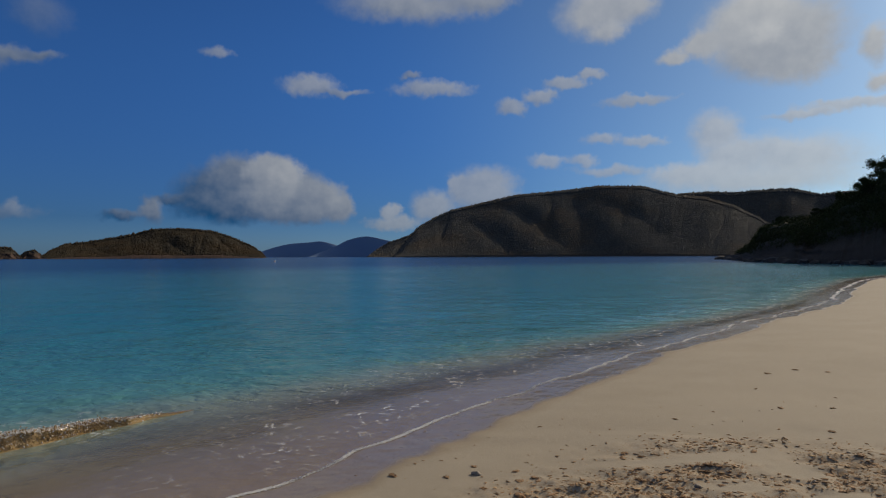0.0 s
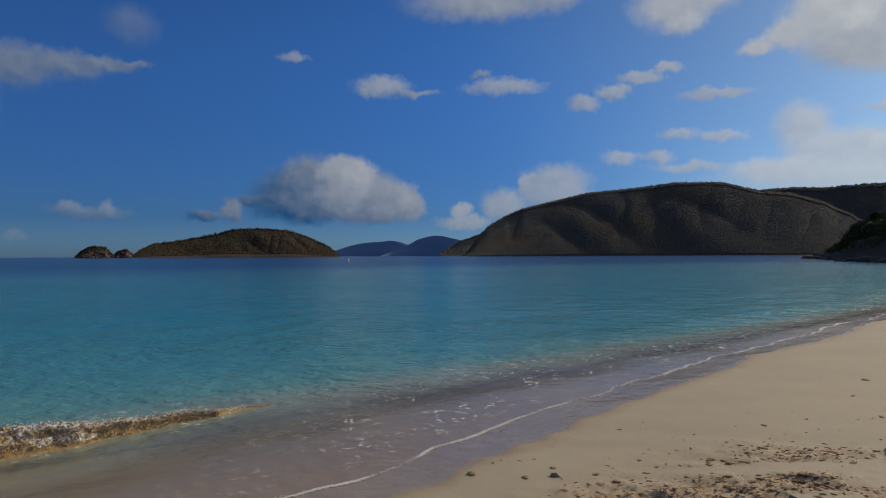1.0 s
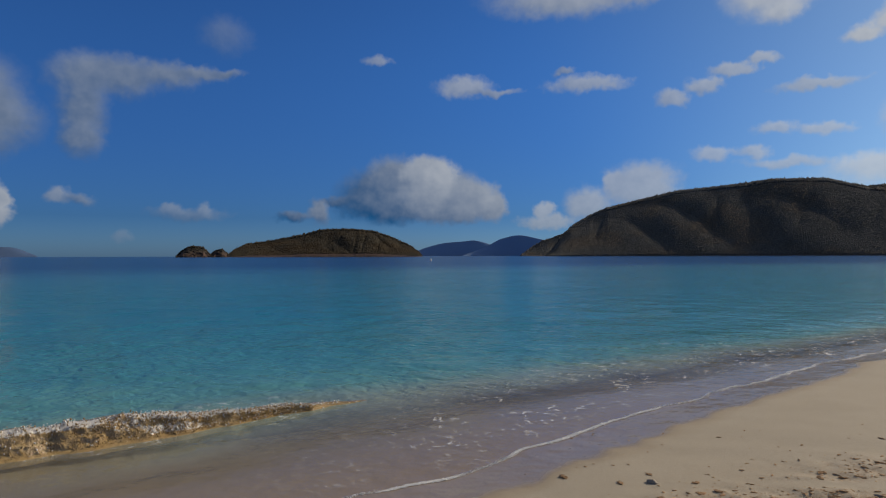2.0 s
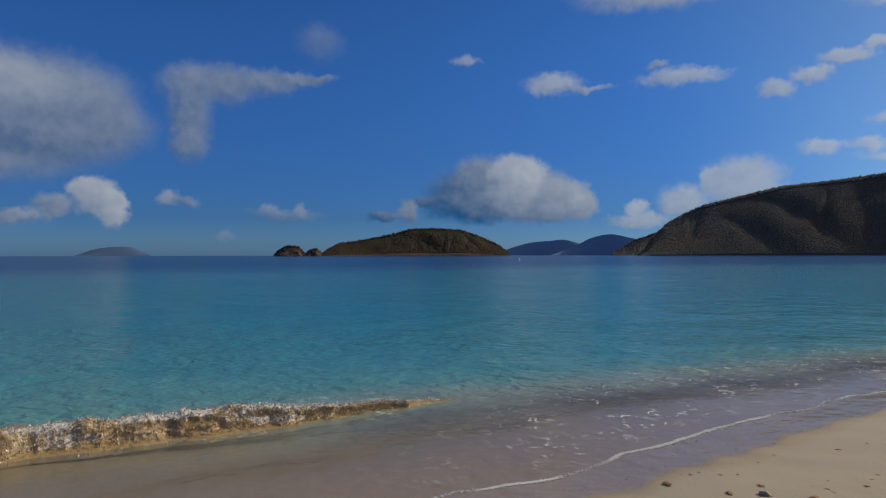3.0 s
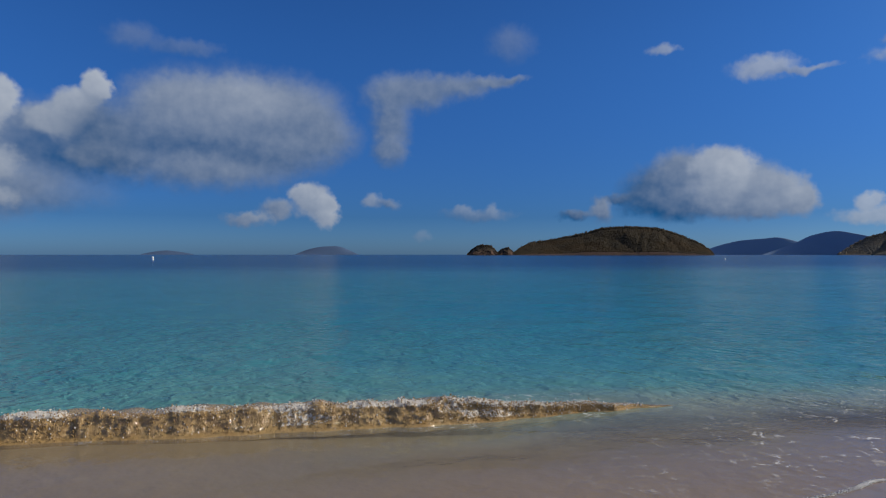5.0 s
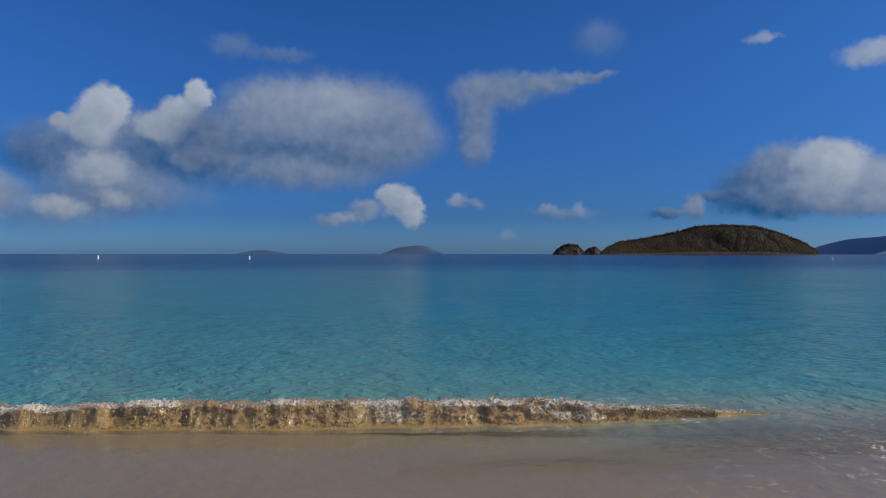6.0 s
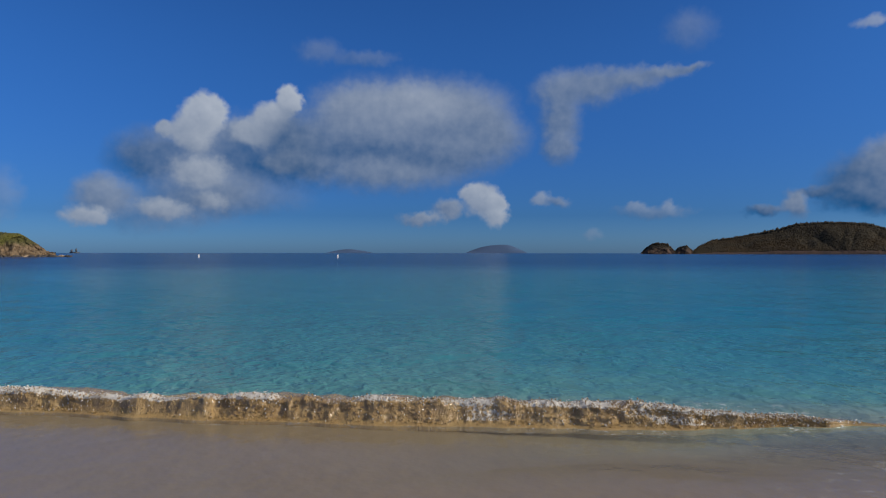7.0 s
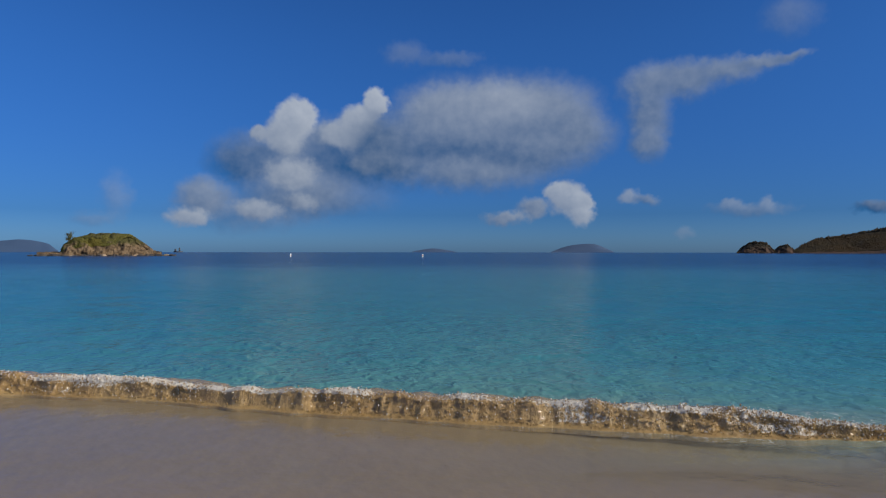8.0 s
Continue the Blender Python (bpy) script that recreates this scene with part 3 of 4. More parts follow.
wx, wy, wf = fan(1.2, 4900, 1.016, AZ)
ws = inland(wx, wy)
keep = (ws.ravel()[wf] < 0.45).any(1)
off = np.maximum(-ws, 0)
wd = np.minimum(sea_depth(off, wx, wy), 14)
dist = np.hypot(wx, wy)
swell = np.clip(wd / 0.5, 0, 1) * np.clip(70 / np.maximum(dist, 1) - 0.2, 0, 1)
wz = swell * (0.022 * fbm(wx * 0.8 + wy * 0.35, wy * 0.8 - wx * 0.35, 2, 21) + 0.011 * fbm(wx * 2.4, wy * 2.4, 2, 22) * np.clip(25 / np.maximum(dist, 1), 0, 1))
wfoam = np.clip(1 - np.abs(off - 0.9) / 1.0, 0, 1) + 0.55 * np.clip(1 - np.abs(off - 2.3) / 1.3, 0, 1)
wfoam = wfoam * np.clip((wx + 3.2) / 1.6, 0.0, 1) + 0.9 * np.clip((dist - 24) / 6, 0, 1) * np.clip(1 - np.abs(off - 1.0) / 1.6, 0, 1)
# the wave's back is laced with foam too
close = np.full(wx.shape, 9.0)
for qx, qy in smooth_line(WAVELINE, 12)[:-16]:
    close = np.minimum(close, np.hypot(wx - qx + 0.25, wy - qy - 0.25))
wfoam = np.clip(wfoam + 1.1 * np.clip(1.2 - close / 0.75, 0, 1), 0, 1.2)
used = np.unique(wf[keep])
remap = np.full(wx.size, -1)
remap[used] = np.arange(len(used))
part_np("sea", np.stack([wx, wy, wz], -1).reshape(-1, 3)[used], remap[wf[keep]], WATER,
        attrs={"depth": wd.ravel()[used], "foam": wfoam.ravel()[used]})
tagged(bpy.data.objects["sea"], "clear turquoise sea, rippled, deep blue farther out", "water", kind="structure")


# ---- hills and islands ----
def relief(profile, front, depth, spur, spurs, tree, seed, cols, rows=46, back=0.6, even=False):
    """A ridge of land seen over water. profile: bearing and height angle of its skyline; returns a function (u, v) -> points."""
    pa, pe = np.array(profile).T
    fa, fd = np.array(front).T

    def at(az, u):
        d0 = np.interp(az, fa, fd)
        top = np.maximum(np.interp(az, pa, pe), 0.0)
        H = np.maximum((d0 + depth) * np.tan(np.radians(top)) + EYE - tree, 0.5)
        rim = np.clip(np.minimum(az - pa[0], pa[-1] - az) / (0.12 * (pa[-1] - pa[0])), 0, 1) ** 0.7
        dd = depth * (0.35 + 0.65 * rim)
        fold = 1 - np.abs(value_noise(az * spurs + 1.3 * u, u * 0.7 + 0 * az, seed))
        fold = 0.7 * fold + 0.3 * (1 - np.abs(value_noise(az * spurs * 2.7 - u, u * 1.9, seed + 1)))
        f = np.clip(u, 0, 1)
        z = H * (1 - (1 - f) ** 1.18) if even else H * np.sin(f * math.pi / 2) ** 0.85
        z = z - H * spur * (fold.clip(0, 1) - 0.5) * 4 * f * (1 - f)
        z = np.where(u > 1, H * np.cos((u - 1) / back * math.pi / 2), z)
        d = d0 + dd * u + (1 - f) * f * spur * depth * 1.6 * (fold - 0.5)
        x, y = bearing(az, d)
        return np.stack([x, y, z - 1.5 * (u <= 0.001) - 1.5 * (u >= 0.999 + back)], -1)
    return at, (pa[0], pa[-1])


def land(name, label, category, profile, front, depth, spur, spurs, mat, woods, tree, count, seed, cols=260, group="", floor=0.05, rough=0.0, ridge=700, even=False, bushy=1.0, crown=0.6):
    at, (a0, a1) = relief(profile, front, depth, spur, spurs, tree * 0.7, seed, cols, even=even)
    base = thing(name, label, category, group=group)
    A, U = np.meshgrid(np.linspace(a0, a1, cols), np.concatenate([np.linspace(0, 1, 36), np.linspace(1.08, 1.6, 8)]))
    P = at(A, U)
    if rough:
        d0 = front[len(front) // 2][1]
        cell = rough * 5.0
        ka, ku = d0 * 0.01745 / cell, depth / cell
        P[..., 2] += rough * fbm(A * ka, U * ku, 5, seed + 5, 0.6) * np.clip(U * 6, 0, 1) * np.clip((1.1 - U) * 8, 0.3, 1)
        d = rough * 1.2 * fbm(A * ka * 1.3 + 40, U * ku * 1.3 + P[..., 2] / cell, 5, seed + 9, 0.6)
        P[..., 0] += d * np.sin(np.radians(A))
        P[..., 1] += d * np.cos(np.radians(A))
    part_np("hillside", P.reshape(-1, 3), grid_faces(*A.shape), mat, base)
    if woods and count:
        n = count
        u = np.concatenate([rng.uniform(floor, 1.05, n), rng.uniform(0.93, 1.03, ridge)])
        a = rng.uniform(a0, a1, len(u))
        q = at(a, u)
        s = tree * rng.uniform(0.35, 0.75, len(u)) * np.where(u > 0.93, rng.choice([0.55, 0.75, 1.1], len(u)), crown)
        q[:, 2] += s * np.where(u > 0.93, 0.3, -0.15)
        ok = q[:, 2] > 1.0
        S = np.stack([s, s, s * np.where(u > 0.93, rng.uniform(0.8, 1.6, len(u)), bushy * rng.uniform(0.25, 0.5, len(u)))], 1)[ok]
        V, F = lumps(q[ok], S, 0.35, 0 if count > 20000 else 1)
        part_np("canopy", V, F, woods, base, kind="stuff")
    return base, at


def flat_front(d, *az):
    return [(a, d) for a in (az or (-180, 180))]


land("headland", "long dark headland covered in dry forest, beyond the bay", "hill",
     [(-4.35, 0.0), (-3.90, 0.40), (-3.16, 1.44), (-2.17, 2.42), (-0.68, 3.41), (0.81, 4.04), (3.29, 4.62), (6.24, 5.27), (10.60, 5.63), (13.45, 5.94),
      (17.14, 5.78), (18.48, 5.35), (19.81, 4.98), (21.97, 4.67), (24.06, 3.92), (25.68, 2.97), (27.5, 1.6), (29, 0.2)],
     flat_front(1450), 330, 0.10, 0.24, HILL, WOODS, 4.5, 95000, 31, 520, floor=0.02, ridge=3000, crown=0.58, bushy=2.6, even=True)
land("hill", "dark forested ridge standing behind the headland", "hill",
     [(15.0, 1.5), (18.92, 4.7), (19.81, 5.07), (21.97, 5.18), (24.07, 5.04), (26.10, 5.13), (28.07, 5.16), (29.96, 4.63), (31.96, 4.73), (34.16, 4.73), (38, 4.2), (46, 1.0)],
     flat_front(1950), 350, 0.12, 0.3, HILL, WOODS, 5.5, 42000, 32, 360, floor=0.1, crown=0.58, bushy=2.6, ridge=2000, even=True)
land("point", "low hazy wooded point behind the headland", "hill",
     [(-6.55, 0.0), (-5.72, 0.61), (-4.64, 1.29), (-3.16, 1.78), (-1.18, 2.17), (2, 2.2), (4, 0.5)],
     flat_front(2100), 320, 0.1, 0.5, HILL, WOODS, 6, 4500, 33, 160, floor=0.05, even=True, crown=0.8, bushy=2.4)
land("wooded_cay", "small island covered in brownish scrub, with reddish rock at its foot", "island",
     [(-31.62, 0.0), (-30.99, 0.53), (-30.00, 1.03), (-28.04, 1.32), (-25.60, 1.80), (-23.91, 2.28), (-21.76, 2.36), (-19.41, 2.19), (-17.57, 1.55),
      (-16.21, 0.88), (-15.54, 0.41), (-15.19, 0.0)],
     flat_front(1300), 170, 0.14, 0.55, CAYLAND, CAYWOODS, 3.8, 24000, 34, 360, floor=0.10, rough=0.8, ridge=900, bushy=2.6, even=True, crown=0.75)
land("sea_rock", "rounded reddish rock with scrub off the cay's end", "rock",
     [(-35.52, 0.0), (-35.10, 0.44), (-34.6, 0.76), (-34.21, 0.83), (-33.46, 0.73), (-32.97, 0.19), (-32.82, 0.0)],
     flat_front(1300), 45, 0.1, 1.5, CAYLAND, CAYWOODS, 3.0, 140, 35, 90, group="sea rocks", floor=0.6, rough=1.6)
land("sea_rock", "smaller jagged dark rock between its neighbour and the cay", "rock",
     [(-33.0, 0.0), (-32.57, 0.44), (-31.98, 0.59), (-31.58, 0.24), (-31.40, 0.0)],
     flat_front(1310), 35, 0.1, 2.0, CAYLAND, CAYWOODS, 2.5, 40, 36, 70, group="sea rocks", floor=0.7, rough=1.8)
FAR = [
    ("far_mountain", "hazy blue hills of a far island", 4300, [(-17.2, 0.0), (-16.31, 0.10), (-15.07, 0.62), (-13.34, 1.08), (-11.6, 1.24), (-10.50, 1.32), (-9.3, 1.02), (-8.0, 0.5), (-6.8, 0.0)]),
    ("far_mountain", "hazy blue mountain of a far island", 4100, [(-11.6, 0.0), (-10.4, 0.45), (-9.18, 0.98), (-8.21, 1.46), (-6.72, 1.76), (-5.33, 1.52), (-3.68, 1.06), (-1.5, 0.0)]),
    ("far_island", "low flat-topped hazy blue island on the horizon", 4450, [(-50.4, 0.0), (-49.17, 0.46), (-48.01, 0.67), (-46.61, 0.67), (-45.43, 0.19), (-45.05, 0.0)]),
    ("far_island", "faint low blue island on the horizon", 4500, [(-62.5, 0.0), (-61.71, 0.18), (-60.53, 0.32), (-59.14, 0.14), (-58.5, 0.0)]),
    ("far_hill", "hazy blue hill on the horizon behind the islet", 3900, [(-100, 0.3), (-96, 0.75), (-93.82, 0.80), (-92.79, 0.90), (-91.73, 0.83), (-90.83, 0.59), (-90.40, 0.25), (-90.1, 0.0)]),
]
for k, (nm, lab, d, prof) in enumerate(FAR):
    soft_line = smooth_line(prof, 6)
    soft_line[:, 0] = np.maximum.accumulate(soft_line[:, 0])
    land(nm, lab, "island", soft_line, flat_front(d), 60 if k < 2 else 200, 0.03, 0.4, HAZYLAND if k < 2 else HAZYSUNNY, None, 0.0, 0, 40 + k, 260, even=True)


# ---- the dark promontory at the end of the beach ----
PROM = [(22.9, 0.0), (24.03, 0.10), (25.26, 0.80), (25.88, 1.9), (26.48, 2.25), (27.66, 2.75), (29.57, 2.9), (30.69, 3.45), (31.78, 4.2), (32.85, 4.8), (34.17, 5.8), (40, 7.5), (50, 9), (62, 8)]
PFRONT = [(22.9, 330), (25.25, 205), (28, 172), (34.1, 140), (42, 122), (62, 112)]
prom, prom_at = land("promontory", "steep dark rocky promontory with scrub beyond the beach", "cliff",
                     PROM, PFRONT, 42, 0.18, 0.8, CLIFF, None, 1.0, 0, 51, 420, rough=1.1)
n = 5200
u, a = rng.uniform(0.18, 1.05, n), rng.uniform(23.3, 40, n)
q = prom_at(a, u)
q = q[q[:, 2] > 2.2]
pick = rng.integers(0, len(q), 60000)
V, F = leaves(q[pick] + rng.normal(size=(60000, 3)) * np.array([0.55, 0.55, 0.45]) + np.array([0, 0, 0.5]), 0.22)
part_np("scrub", V, F, SHRUB, prom, smooth=False, kind="stuff")


def tree(label, x, y, z, high, spread, seed, lean=0.0, mat=None, n_leaf=2600, leaf=0.16, group=""):
    """A shore tree: tapered crooked trunk, forked limbs, crown of leaves in uneven clumps."""
    r = np.random.default_rng(seed)
    t = thing("tree", label, "tree", (x, y, z), group)
    trunk = [np.array((0, 0, -0.6))]
    for i in range(1, 7):
        f = i / 6
        trunk.append(np.array((lean * f * f * high + r.normal() * 0.05 * high, r.normal() * 0.05 * high, high * 0.72 * f)))
    V, F = tube(trunk, [0.045 * high * (1 - 0.7 * i / 6) for i in range(7)])
    part_np("trunk", V, F, BARK, t)
    tips, limbs = [], []
    for k in range(9):
        s = trunk[2 + k % 5]
        ang = r.uniform(0, 6.28)
        e = s + np.array((math.cos(ang) * spread * r.uniform(0.5, 1), math.sin(ang) * spread * r.uniform(0.5, 1), high * r.uniform(0.12, 0.36)))
        mid = (s + e) / 2 + r.normal(size=3) * 0.06 * high
        limbs.append(tube([s, mid, e], [0.02 * high, 0.012 * high, 0.004 * high], 5))
        tips += [e, mid * 0.4 + e * 0.6]
    tips.append(trunk[-1] + np.array((0, 0, 0.1 * high)))
    for l in limbs:
        part_np("limb", l[0], l[1], BARK, t)
    tips = np.array(tips)
    c = tips[r.integers(0, len(tips), n_leaf)] + r.normal(size=(n_leaf, 3)) * np.array([0.11, 0.11, 0.07]) * high
    V, F = leaves(c, leaf)
    part_np("crown", V, F, mat or SHRUB, t, smooth=False)
    return t


TREES = [("dark bushy shore tree with a ragged crown", 32.75, 0.80, 4.2, 2.0, 0.1), ("dark tall tree with open branching crown", 33.7, 0.86, 5.0, 2.2, -0.06),
         ("dark leaning tree on the promontory", 34.6, 0.85, 5.5, 2.4, 0.05), ("dark bushy shore tree with a ragged crown", 33.2, 0.62, 3.2, 1.8, 0.0),
         ("dark low bush-like tree above the cliff", 31.6, 0.92, 2.6, 2.2, 0.15), ("dark low bush-like tree above the cliff", 29.9, 0.95, 2.2, 2.0, -0.1),
         ("dark low bush-like tree above the cliff", 27.3, 0.95, 2.0, 2.0, 0.1), ("dark leaning tree on the promontory", 35.9, 0.9, 7.5, 3.2, 0.0)]
for k, (lab, az, u, h, sp, ln) in enumerate(TREES):
    x, y, z = prom_at(np.array([az]), np.array([u]))[0]
    tree(lab, x, y, z, h, sp, 60 + k, ln, n_leaf=2400, leaf=0.20, group="promontory trees")
for k in range(34):
    az = 22.75 + 13 * (k / 33) ** 1.3 + rng.uniform(-0.2, 0.2)
    d = np.interp(az, *np.array(PFRONT).T) - rng.uniform(-1.5, 3.5)
    x, y = bearing(az, d)
    s = rng.uniform(0.5, 1.5) * (1.4 if k < 6 else 1)
    V, F = lumps([(0, 0, 0)], np.array([[s * 1.5, s, s * 0.75]]), 0.28, 2)
    ob = part_np("boulder", V, F, ROCK, smooth=False)
    ob.location = (x, y, 0.15)
    tagged(ob, "dark wet boulder at the foot of the promontory", "boulder", "shore boulders")


# ---- the rocky islet ----
ISLET = [(-91.6, 0.0), (-90.9, 0.0), (-90.10, 0.06), (-89.85, 0.60), (-89.18, 1.10), (-88.2, 1.36), (-87.27, 1.47), (-85.37, 1.46), (-84.88, 1.14), (-84.27, 0.62),
         (-83.82, 0.24), (-83.65, 0.03), (-83.03, 0.0)]
isl, isl_at = land("rocky_islet", "small islet of sunlit tan rock with a green scrubby top", "islet", ISLET, flat_front(335), 16, 0.12, 1.1, ISLETLAND, None, 0.6, 0, 71, 320, rough=1.15)
a, u = rng.uniform(-90.0, -84.9, 9000), rng.uniform(0.25, 1.05, 9000)
ok = u > 0.20 + 0.70 * np.clip((a + 86.6) / 1.6, 0, 1)
q = isl_at(a[ok], u[ok])
Vf, Ff = lumps(q, np.stack([rng.uniform(0.12, 0.38, len(q))] * 3, 1) * np.array([1, 1, 0.7]), 0.4)
part_np("scrub", Vf, Ff, GRASSY, isl, kind="stuff")
x, y, z = isl_at(np.array([-89.55]), np.array([0.8]))[0]
tree("small green tree leaning at the islet's edge", x, y, z - 0.3, 4.6, 1.8, 90, -0.05, GRASSY, 900, 0.2)
for k in range(40):
    az = -91.9 + 9.6 * k / 39 + rng.uniform(-0.15, 0.15)
    x, y = bearing(az, 334 + rng.uniform(-1.5, 1.0))
    s = rng.uniform(0.5, 1.25)
    V, F = lumps([(0, 0, 0)], np.array([[s * 1.6, s * 1.2, s * 0.7]]), 0.28, 2)
    ob = part_np("boulder", V, F, PALEROCK if k % 9 == 1 else ROCK, smooth=False)
    ob.location = (x, y, 0.1)
    tagged(ob, "rugged rock awash at the foot of the islet", "boulder", "islet boulders")


# ---- mooring buoys and the far ship ----
def lathe(profile, sides=16):
    V, F = [], []
    for r, z in profile:
        V += [(r * math.cos(2 * math.pi * j / sides), r * math.sin(2 * math.pi * j / sides), z) for j in range(sides)]
    for i in range(len(profile) - 1):
        F += [[i * sides + j, i * sides + (j + 1) % sides, (i + 1) * sides + (j + 1) % sides, (i + 1) * sides + j] for j in range(sides)]
    return np.array(V), np.array(F)


for az, d in ((-72.93, 260), (-61.63, 232), (-14.43, 228)):
    x, y = bearing(az, d)
    k = 0.6 if az > -20 else 1.0
    t = thing("mooring_buoy", "white upright swim-area buoy floating on the bay", "buoy", (x, y, 0), "buoys")
    V, F = lathe([(0.0, -0.5), (0.26, -0.45), (0.27, 0.25), (0.25, 0.95 * k + 0.1), (0.20, 1.1 * k + 0.1), (0.0, 1.16 * k + 0.1)])
    part_np("float", V, F, BUOY, t)
    V, F = lathe([(0.272, 0.62 * k), (0.278, 0.63 * k), (0.275, 0.74 * k), (0.262, 0.75 * k)])
    part_np("band", V, F, BUOYBAND, t, "orange band")

x, y = bearing(-81.75, 3300)
ship = thing("ship", "distant dark ship with a pale deckhouse on the horizon", "ship", (x, y, 0))
ship.rotation_euler = (0, 0, radians(82))


def box(bm, cx, cy, cz, sx, sy, sz, taper=1.0):
    r = bmesh.ops.create_cube(bm, size=1)["verts"]
    for q in r:
        k = taper if q.co.z < 0 else 1.0
        q.co = (cx + q.co.x * sx * k, cy + q.co.y * sy * k, cz + q.co.z * sz)


bm = bmesh.new()
box(bm, 0, 0, 1.5, 42, 9, 7, 0.85)
part("hull", bm, HULL, ship, "dark hull")
bm = bmesh.new()
box(bm, -12, 0, 9, 9, 7, 8), box(bm, -11, 0, 14.5, 6, 5, 3)
part("deckhouse", bm, CABIN, ship, "pale deckhouse")
bm = bmesh.new()
box(bm, 6, 0, 12, 7, 4, 15), box(bm, 6, 0, 21, 1.2, 1.2, 6)
part("mast", bm, HULL, ship, "dark mast")


# ---- surf ----
crest = smooth_line(WAVELINE, 170)[:-20]
run = np.concatenate([[0], np.cumsum(np.hypot(*np.diff(crest, axis=0).T))])
tang = np.gradient(crest, axis=0)
tang /= np.linalg.norm(tang, axis=1)[:, None]
beachward = np.stack([tang[:, 1], -tang[:, 0]], 1)
line_az = np.degrees(np.arctan2(crest[:, 0], crest[:, 1]))


def along(freq, row, seed, octaves=1):
    return fbm(run * freq, run * 0 + row, octaves, seed)


tall = 0.27 * np.clip((run[-1] - run) / 2.6, 0, 1) ** 1.1 * (0.86 + 0.20 * along(0.9, 0, 5) + 0.10 * along(4, 0, 6))
wobble = 0.10 * along(0.55, 3, 8) + 0.03 * along(3.3, 0, 9)
# how far the crest has collapsed: a smooth curtain along the far beach, broken water nearer by
broken = np.clip(0.25 + 0.75 * np.clip((line_az + 62) / 22, 0, 1) + 0.45 * along(0.8, 2, 44, 2), 0, 1)
white_at = [np.argmin(np.abs(line_az - a)) for a in (-90, -52, -37)]
whiteness = sum(np.exp(-((run - run[k]) / w) ** 4) for k, w in zip(white_at, (0.7, 0.45, 0.6)))
whiteness = np.clip(whiteness + 0.25 * along(1.5, 0.2, 31), 0, 1)
shape = np.array([(-1.6, 0.0), (-1.2, 0.10), (-0.8, 0.32), (-0.5, 0.62), (-0.28, 0.88), (-0.14, 0.99), (-0.04, 1.0), (0.03, 0.95), (0.055, 0.84), (0.075, 0.68),
                  (0.095, 0.5), (0.12, 0.32), (0.15, 0.16), (0.19, 0.06), (0.25, 0.01), (0.27, -0.05)])
PROWS = 34
at_row = np.linspace(0, len(shape) - 1, PROWS)
outs, highs = np.interp(at_row, np.arange(len(shape)), shape[:, 0]), np.interp(at_row, np.arange(len(shape)), shape[:, 1])
rows, W = [], []
for i, (o, h) in enumerate(zip(outs, highs)):
    k = at_row[i]
    face = np.clip((k - 6) / 2, 0, 1) * np.clip((14.4 - k) / 2.5, 0, 1)      # the steep front
    top = np.exp(-((k - 6.0) / 1.8) ** 2)                                      # the lip
    flute = 0.022 * along(7, k * 0.10, 14, 2) + 0.010 * along(22, k * 0.25, 15)  # falling tongues of water
    clump = broken * (0.034 * along(5.5, k * 0.55 + 7, 46, 3) + 0.016 * along(17, k * 0.9, 47, 2))
    q = crest + beachward * ((o * (0.06 + 3.4 * tall) + wobble + (flute + clump) * face * (tall / 0.27) + 0.5 * clump * top)[:, None])
    rag = (0.010 + 0.022 * broken) * along(9, k * 0.4 + 3, 48, 3) * top + 0.5 * clump * face
    z = tall * h + 0.004 + rag * (tall / 0.27)
    rows.append(np.column_stack([q, np.full(len(q), -0.05) if i in (0, PROWS - 1) else np.maximum(z, -0.02)]))
    lace = np.clip(0.5 + 0.9 * along(3.0, k * 0.45, 37, 3), 0, 1)
    back = np.clip((k - 2.5) / 2.5, 0, 1) * np.clip((8.6 - k) / 1.6, 0, 1)
    torn = np.clip(0.15 + 1.3 * along(6.0, k * 0.5 + 11, 49, 3), 0, 1)
    W.append(np.clip(back * (0.68 + 0.5 * along(2.1, 5, 35)) + 0.55 * whiteness * lace * (1 < k < 12) + 0.22 * broken * torn * face, 0, 1))
V, W = np.array(rows), np.array(W) * np.clip(tall / 0.08, 0, 1)
surf = thing("breaking_wave", "low sand-brown wave breaking along the beach with a white crest", "wave")
part_np("wave_face", V.reshape(-1, 3), grid_faces(PROWS, len(crest)), WAVE, surf, attrs={"white": W.ravel()})
# bubbles and spray thrown up where the water is white
n = 60000
ii, jj = rng.integers(0, len(crest), n), rng.integers(6, PROWS - 3, n)
ok = (rng.random(n) < 0.7 * W[jj, ii] ** 2) & (tall[ii] > 0.03)
ii, jj = ii[ok], jj[ok]
P = V[jj, ii] + rng.normal(size=(len(ii), 3)) * np.array([0.020, 0.020, 0.012])
r = rng.uniform(0.0018, 0.0055, len(ii)) * np.where(rng.random(len(ii)) < 0.12, 1.9, 1.0)
Vf, Ff = lumps(P, np.stack([r * 1.3, r * 1.3, r], 1), 0.35)
part_np("white_water", Vf, Ff, FOAM, surf, "white foam on the crest", kind="stuff")
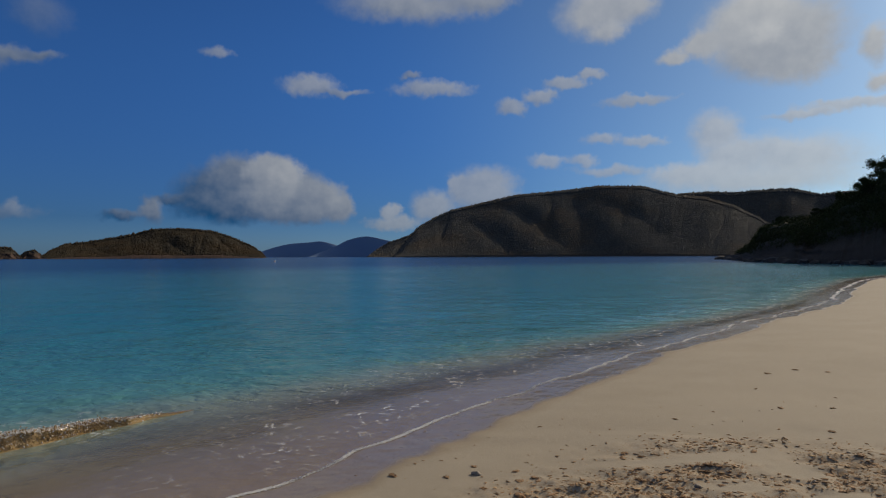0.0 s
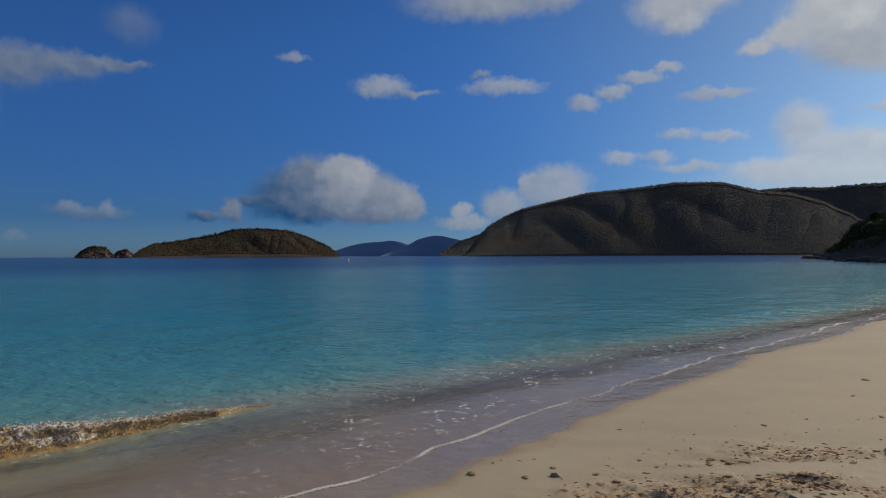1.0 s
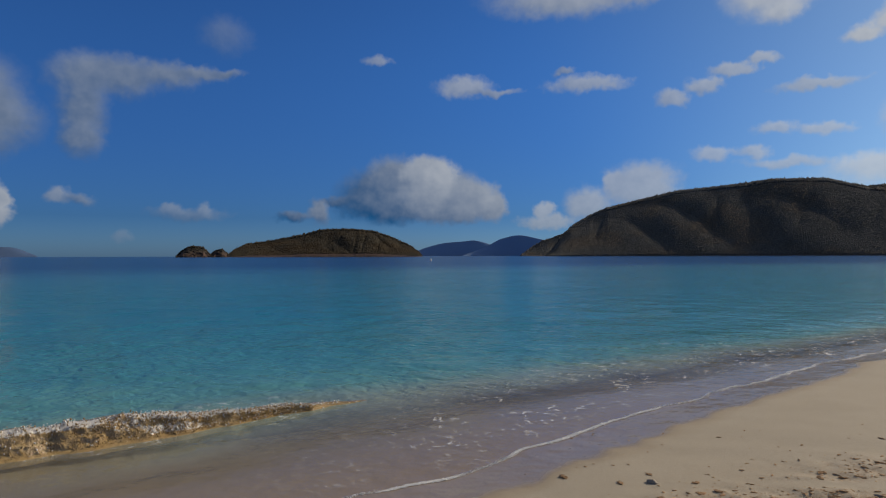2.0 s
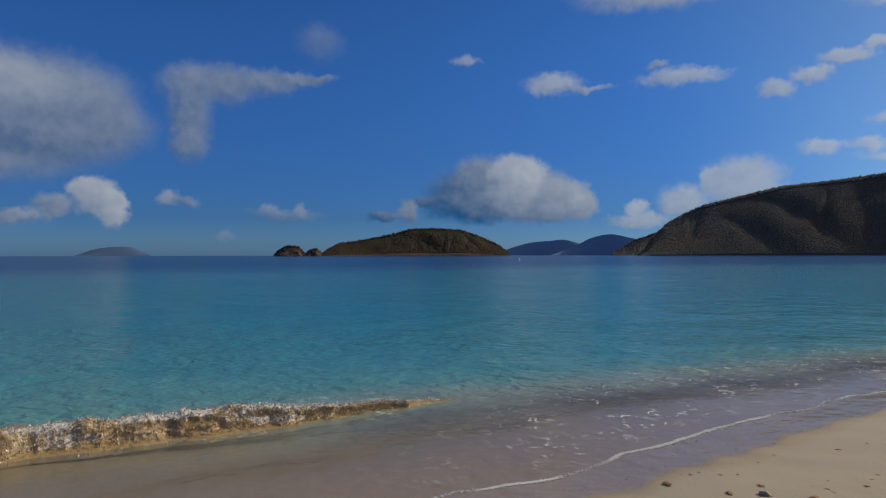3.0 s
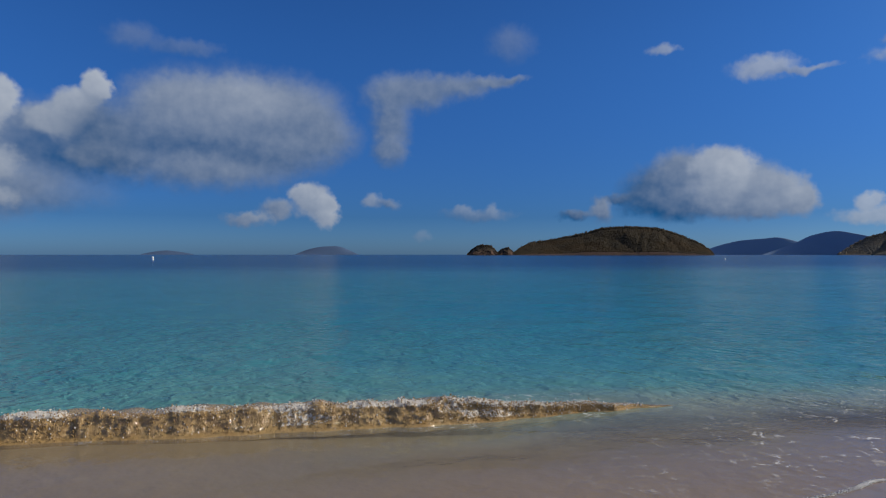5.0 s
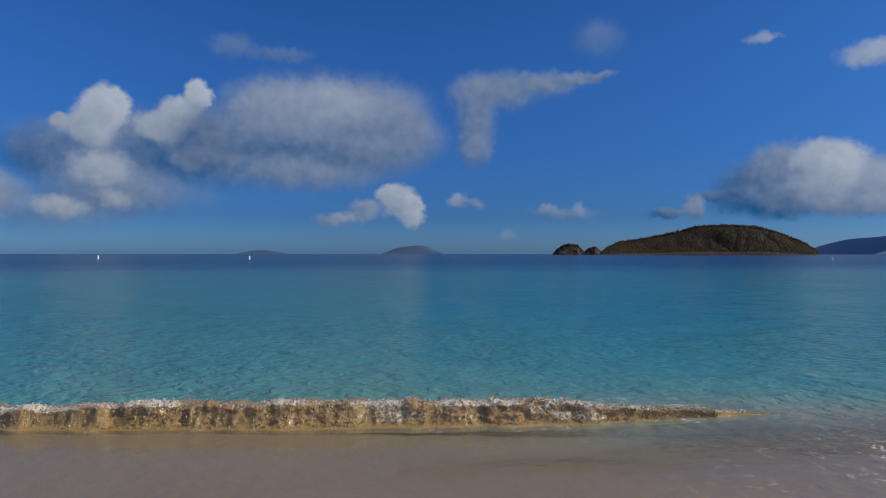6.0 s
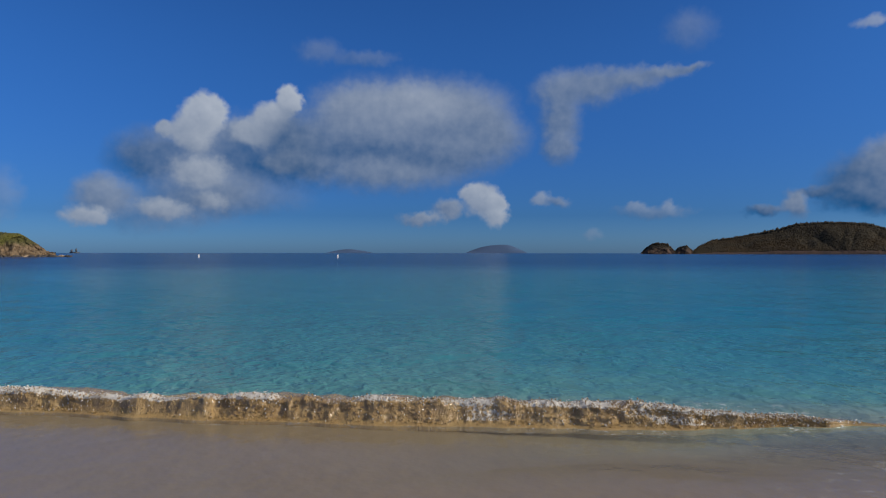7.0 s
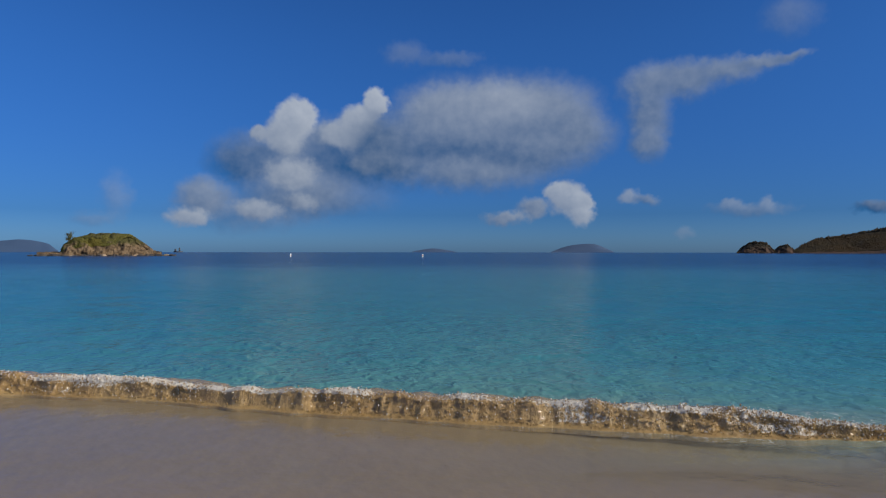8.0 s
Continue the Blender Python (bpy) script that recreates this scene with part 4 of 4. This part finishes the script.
# sand-laden clots tumbling down the face
n = 22000
ii, jj = rng.integers(0, len(crest), n), rng.integers(12, PROWS - 4, n)
ok = (rng.random(n) < 0.25 + 0.75 * broken[ii]) & (tall[ii] > 0.06)
ii, jj = ii[ok], jj[ok]
P = V[jj, ii] + rng.normal(size=(len(ii), 3)) * np.array([0.014, 0.014, 0.014])
r = rng.uniform(0.003, 0.011, len(ii))
Vf, Ff = lumps(P, np.stack([r * 0.8, r * 0.8, r * 1.2], 1), 0.35)
part_np("spray", Vf, Ff, WAVE, surf, "sand-brown spray", kind="stuff", attrs={"white": np.repeat((rng.random(len(ii)) < 0.10) * 1.0, 12)})

# foam along the waterline
P, S, C = [], [], []
line = smooth_line(SHORE, 400)
for i in range(len(line)):
    x, y = line[i]
    d = math.hypot(x, y)
    if x < -2.4 or y < 4.2 or d > 75:
        continue
    w = 0.003 + 0.0008 * d
    gap = value_noise(np.array([x * 1.7]), np.array([y * 1.7]), 77)[0]
    for k in range(int((5 + 4 * min(1, d / 22) if d < 25 else 5) * min(1.3, max(0.2, 0.75 + 1.3 * gap)))):
        t = rng.normal() * w
        px, py = x - 0.75 * t + rng.uniform(-0.02, 0.02), y + 0.65 * t + rng.uniform(-0.02, 0.02)
        P.append((px, py, 0.0)), C.append((x, y))
        S.append(rng.uniform(0.002, 0.0055) * (1 + d * 0.05))
P, S = np.array(P), np.array(S)
C = np.array(C)
base_s = inland(C[:, 0], C[:, 1])
P[:, 0] -= 0.76 * base_s
P[:, 1] += 0.65 * base_s
s0 = inland(P[:, 0], P[:, 1])
P[:, 2] = np.maximum(ground_height(P[:, 0], P[:, 1], s0)[0], 0.0) + 0.004
Vf, Ff = lumps(P, S, 0.3, squash=0.6)
swash = part_np("swash_foam", Vf, Ff, FOAM, kind="stuff")
tagged(swash, "thin white line of foam where the swash ends", "foam", kind="stuff")


# ---- weed, clods and shells on the sand ----
def weed_clump(r, seed):
    """A tangle of dried weed blades on a matted core."""
    q = np.random.default_rng(seed)
    pieces = []
    for k in range(16):
        a = q.uniform(0, 6.28)
        l = r * q.uniform(0.45, 0.95)
        s = q.normal(size=3) * np.array([0.25, 0.25, 0.08]) * r
        s[2] = abs(s[2]) + 0.1 * r
        m = s + np.array((math.cos(a) * l * 0.5, math.sin(a) * l * 0.5, r * q.uniform(0.15, 0.5)))
        e = s + np.array((math.cos(a + q.uniform(-.5, .5)) * l, math.sin(a) * l, r * q.uniform(-0.05, 0.2)))
        v, f = tube([s, m, e], [0.05 * r, 0.07 * r, 0.02 * r], 4)
        pieces.append((v, np.concatenate([f[:, :3], f[:, [0, 2, 3]]])))
    tv, tf = ICO2
    core = tv * (1 + 0.35 * q.uniform(-1, 1, (len(tv), 1))) * np.array([0.75, 0.6, 0.38]) * r + np.array((0, 0, 0.15 * r))
    pieces.append((core, tf))
    return joined(pieces)


CLUMPS = [mesh_np("seaweed_clump", *weed_clump(1.0, 200 + k), WEED, False) for k in range(5)]
spots = [(-0.42, 5.42, 0.07), (0.02, 5.25, 0.05), (0.55, 4.75, 0.085), (0.3, 4.9, 0.05), (0.25, 5.5, 0.045), (2.35, 5.75, 0.08), (2.05, 5.9, 0.06), (2.6, 5.5, 0.055), (1.5, 5.5, 0.05)]
for k in range(130):
    while True:
        x, y = rng.uniform(0.0, 3.7), rng.uniform(3.7, 7.4)
        if rng.random() < churned(x, y) ** 1.5 + 0.012:
            break
    spots.append((x, y, rng.uniform(0.018, 0.06)))
for x, y, r in [(4.6, 9.3, .07), (5.1, 9.5, .06), (5.4, 9.2, .05), (3.6, 7.0, .05), (4.1, 6.9, .05), (4.6, 6.6, .06), (3.9, 8.2, .04)]:
    spots.append((x, y, r))
for k, (x, y, r) in enumerate(spots):
    ob = new("seaweed_clump", CLUMPS[k % 5])
    ob.location, ob.scale, ob.rotation_euler = (x, y, ground_at(x, y)[0]), (r * 0.95, r * rng.uniform(0.45, 0.9), r * 0.34), (0, 0, rng.uniform(0, 6.28))
    tagged(ob, "small tangle of dark dried seaweed on dry sand" if r < 0.06 else "dark tangle of dried seaweed half sunk in sand", "seaweed", "seaweed wrack")

P, S = [], []
for k in range(22000):
    x, y = rng.uniform(-0.6, 4.2), rng.uniform(3.2, 7.2)
    if rng.random() < churned(x, y) ** 1.6 + 0.002:
        P.append((x, y)), S.append(rng.uniform(0.0025, 0.009) * (1 + 1.5 * (rng.random() < 0.08)))
P = np.array(P)
P = np.column_stack([P, ground_at(P[:, 0], P[:, 1])])
Vf, Ff = lumps(P, np.array(S), 0.45, squash=0.38)
tagged(part_np("sand_clods", Vf, Ff, CLOD, smooth=False), "turned-up clods of damp sand and grit", "sand", kind="stuff")
P, S = [], []
for k in range(15000):
    x, y = rng.uniform(-0.8, 4.8), rng.uniform(3.2, 7.6)
    if rng.random() < churned(x, y) ** 1.6 * 0.9 + 0.004:
        P.append((x, y)), S.append(rng.uniform(0.003, 0.012))
P = np.array(P)
P = np.column_stack([P, ground_at(P[:, 0], P[:, 1]) + 0.003])
S = np.array(S)
Vf, Ff = lumps(P, np.stack([S * 2.4, S * 0.9, S * 0.4], 1), 0.4)
tagged(part_np("weed_scraps", Vf, Ff, WEED, smooth=False), "scattered scraps of dark dried seaweed", "seaweed", kind="stuff")
for k in range(9):
    x, y = rng.uniform(0.1, 3.4), rng.uniform(4.0, 5.4)
    V, F = lumps([(0, 0, 0)], np.array([[0.035, 0.02, 0.016]]) * rng.uniform(0.6, 1.3), 0.3, 2)
    ob = part_np("coral_piece", V, F, CORAL)
    ob.location = (x, y, ground_at(x, y)[0] + 0.004)
    tagged(ob, "small bleached coral fragment lying on the sand", "coral", "coral pieces")
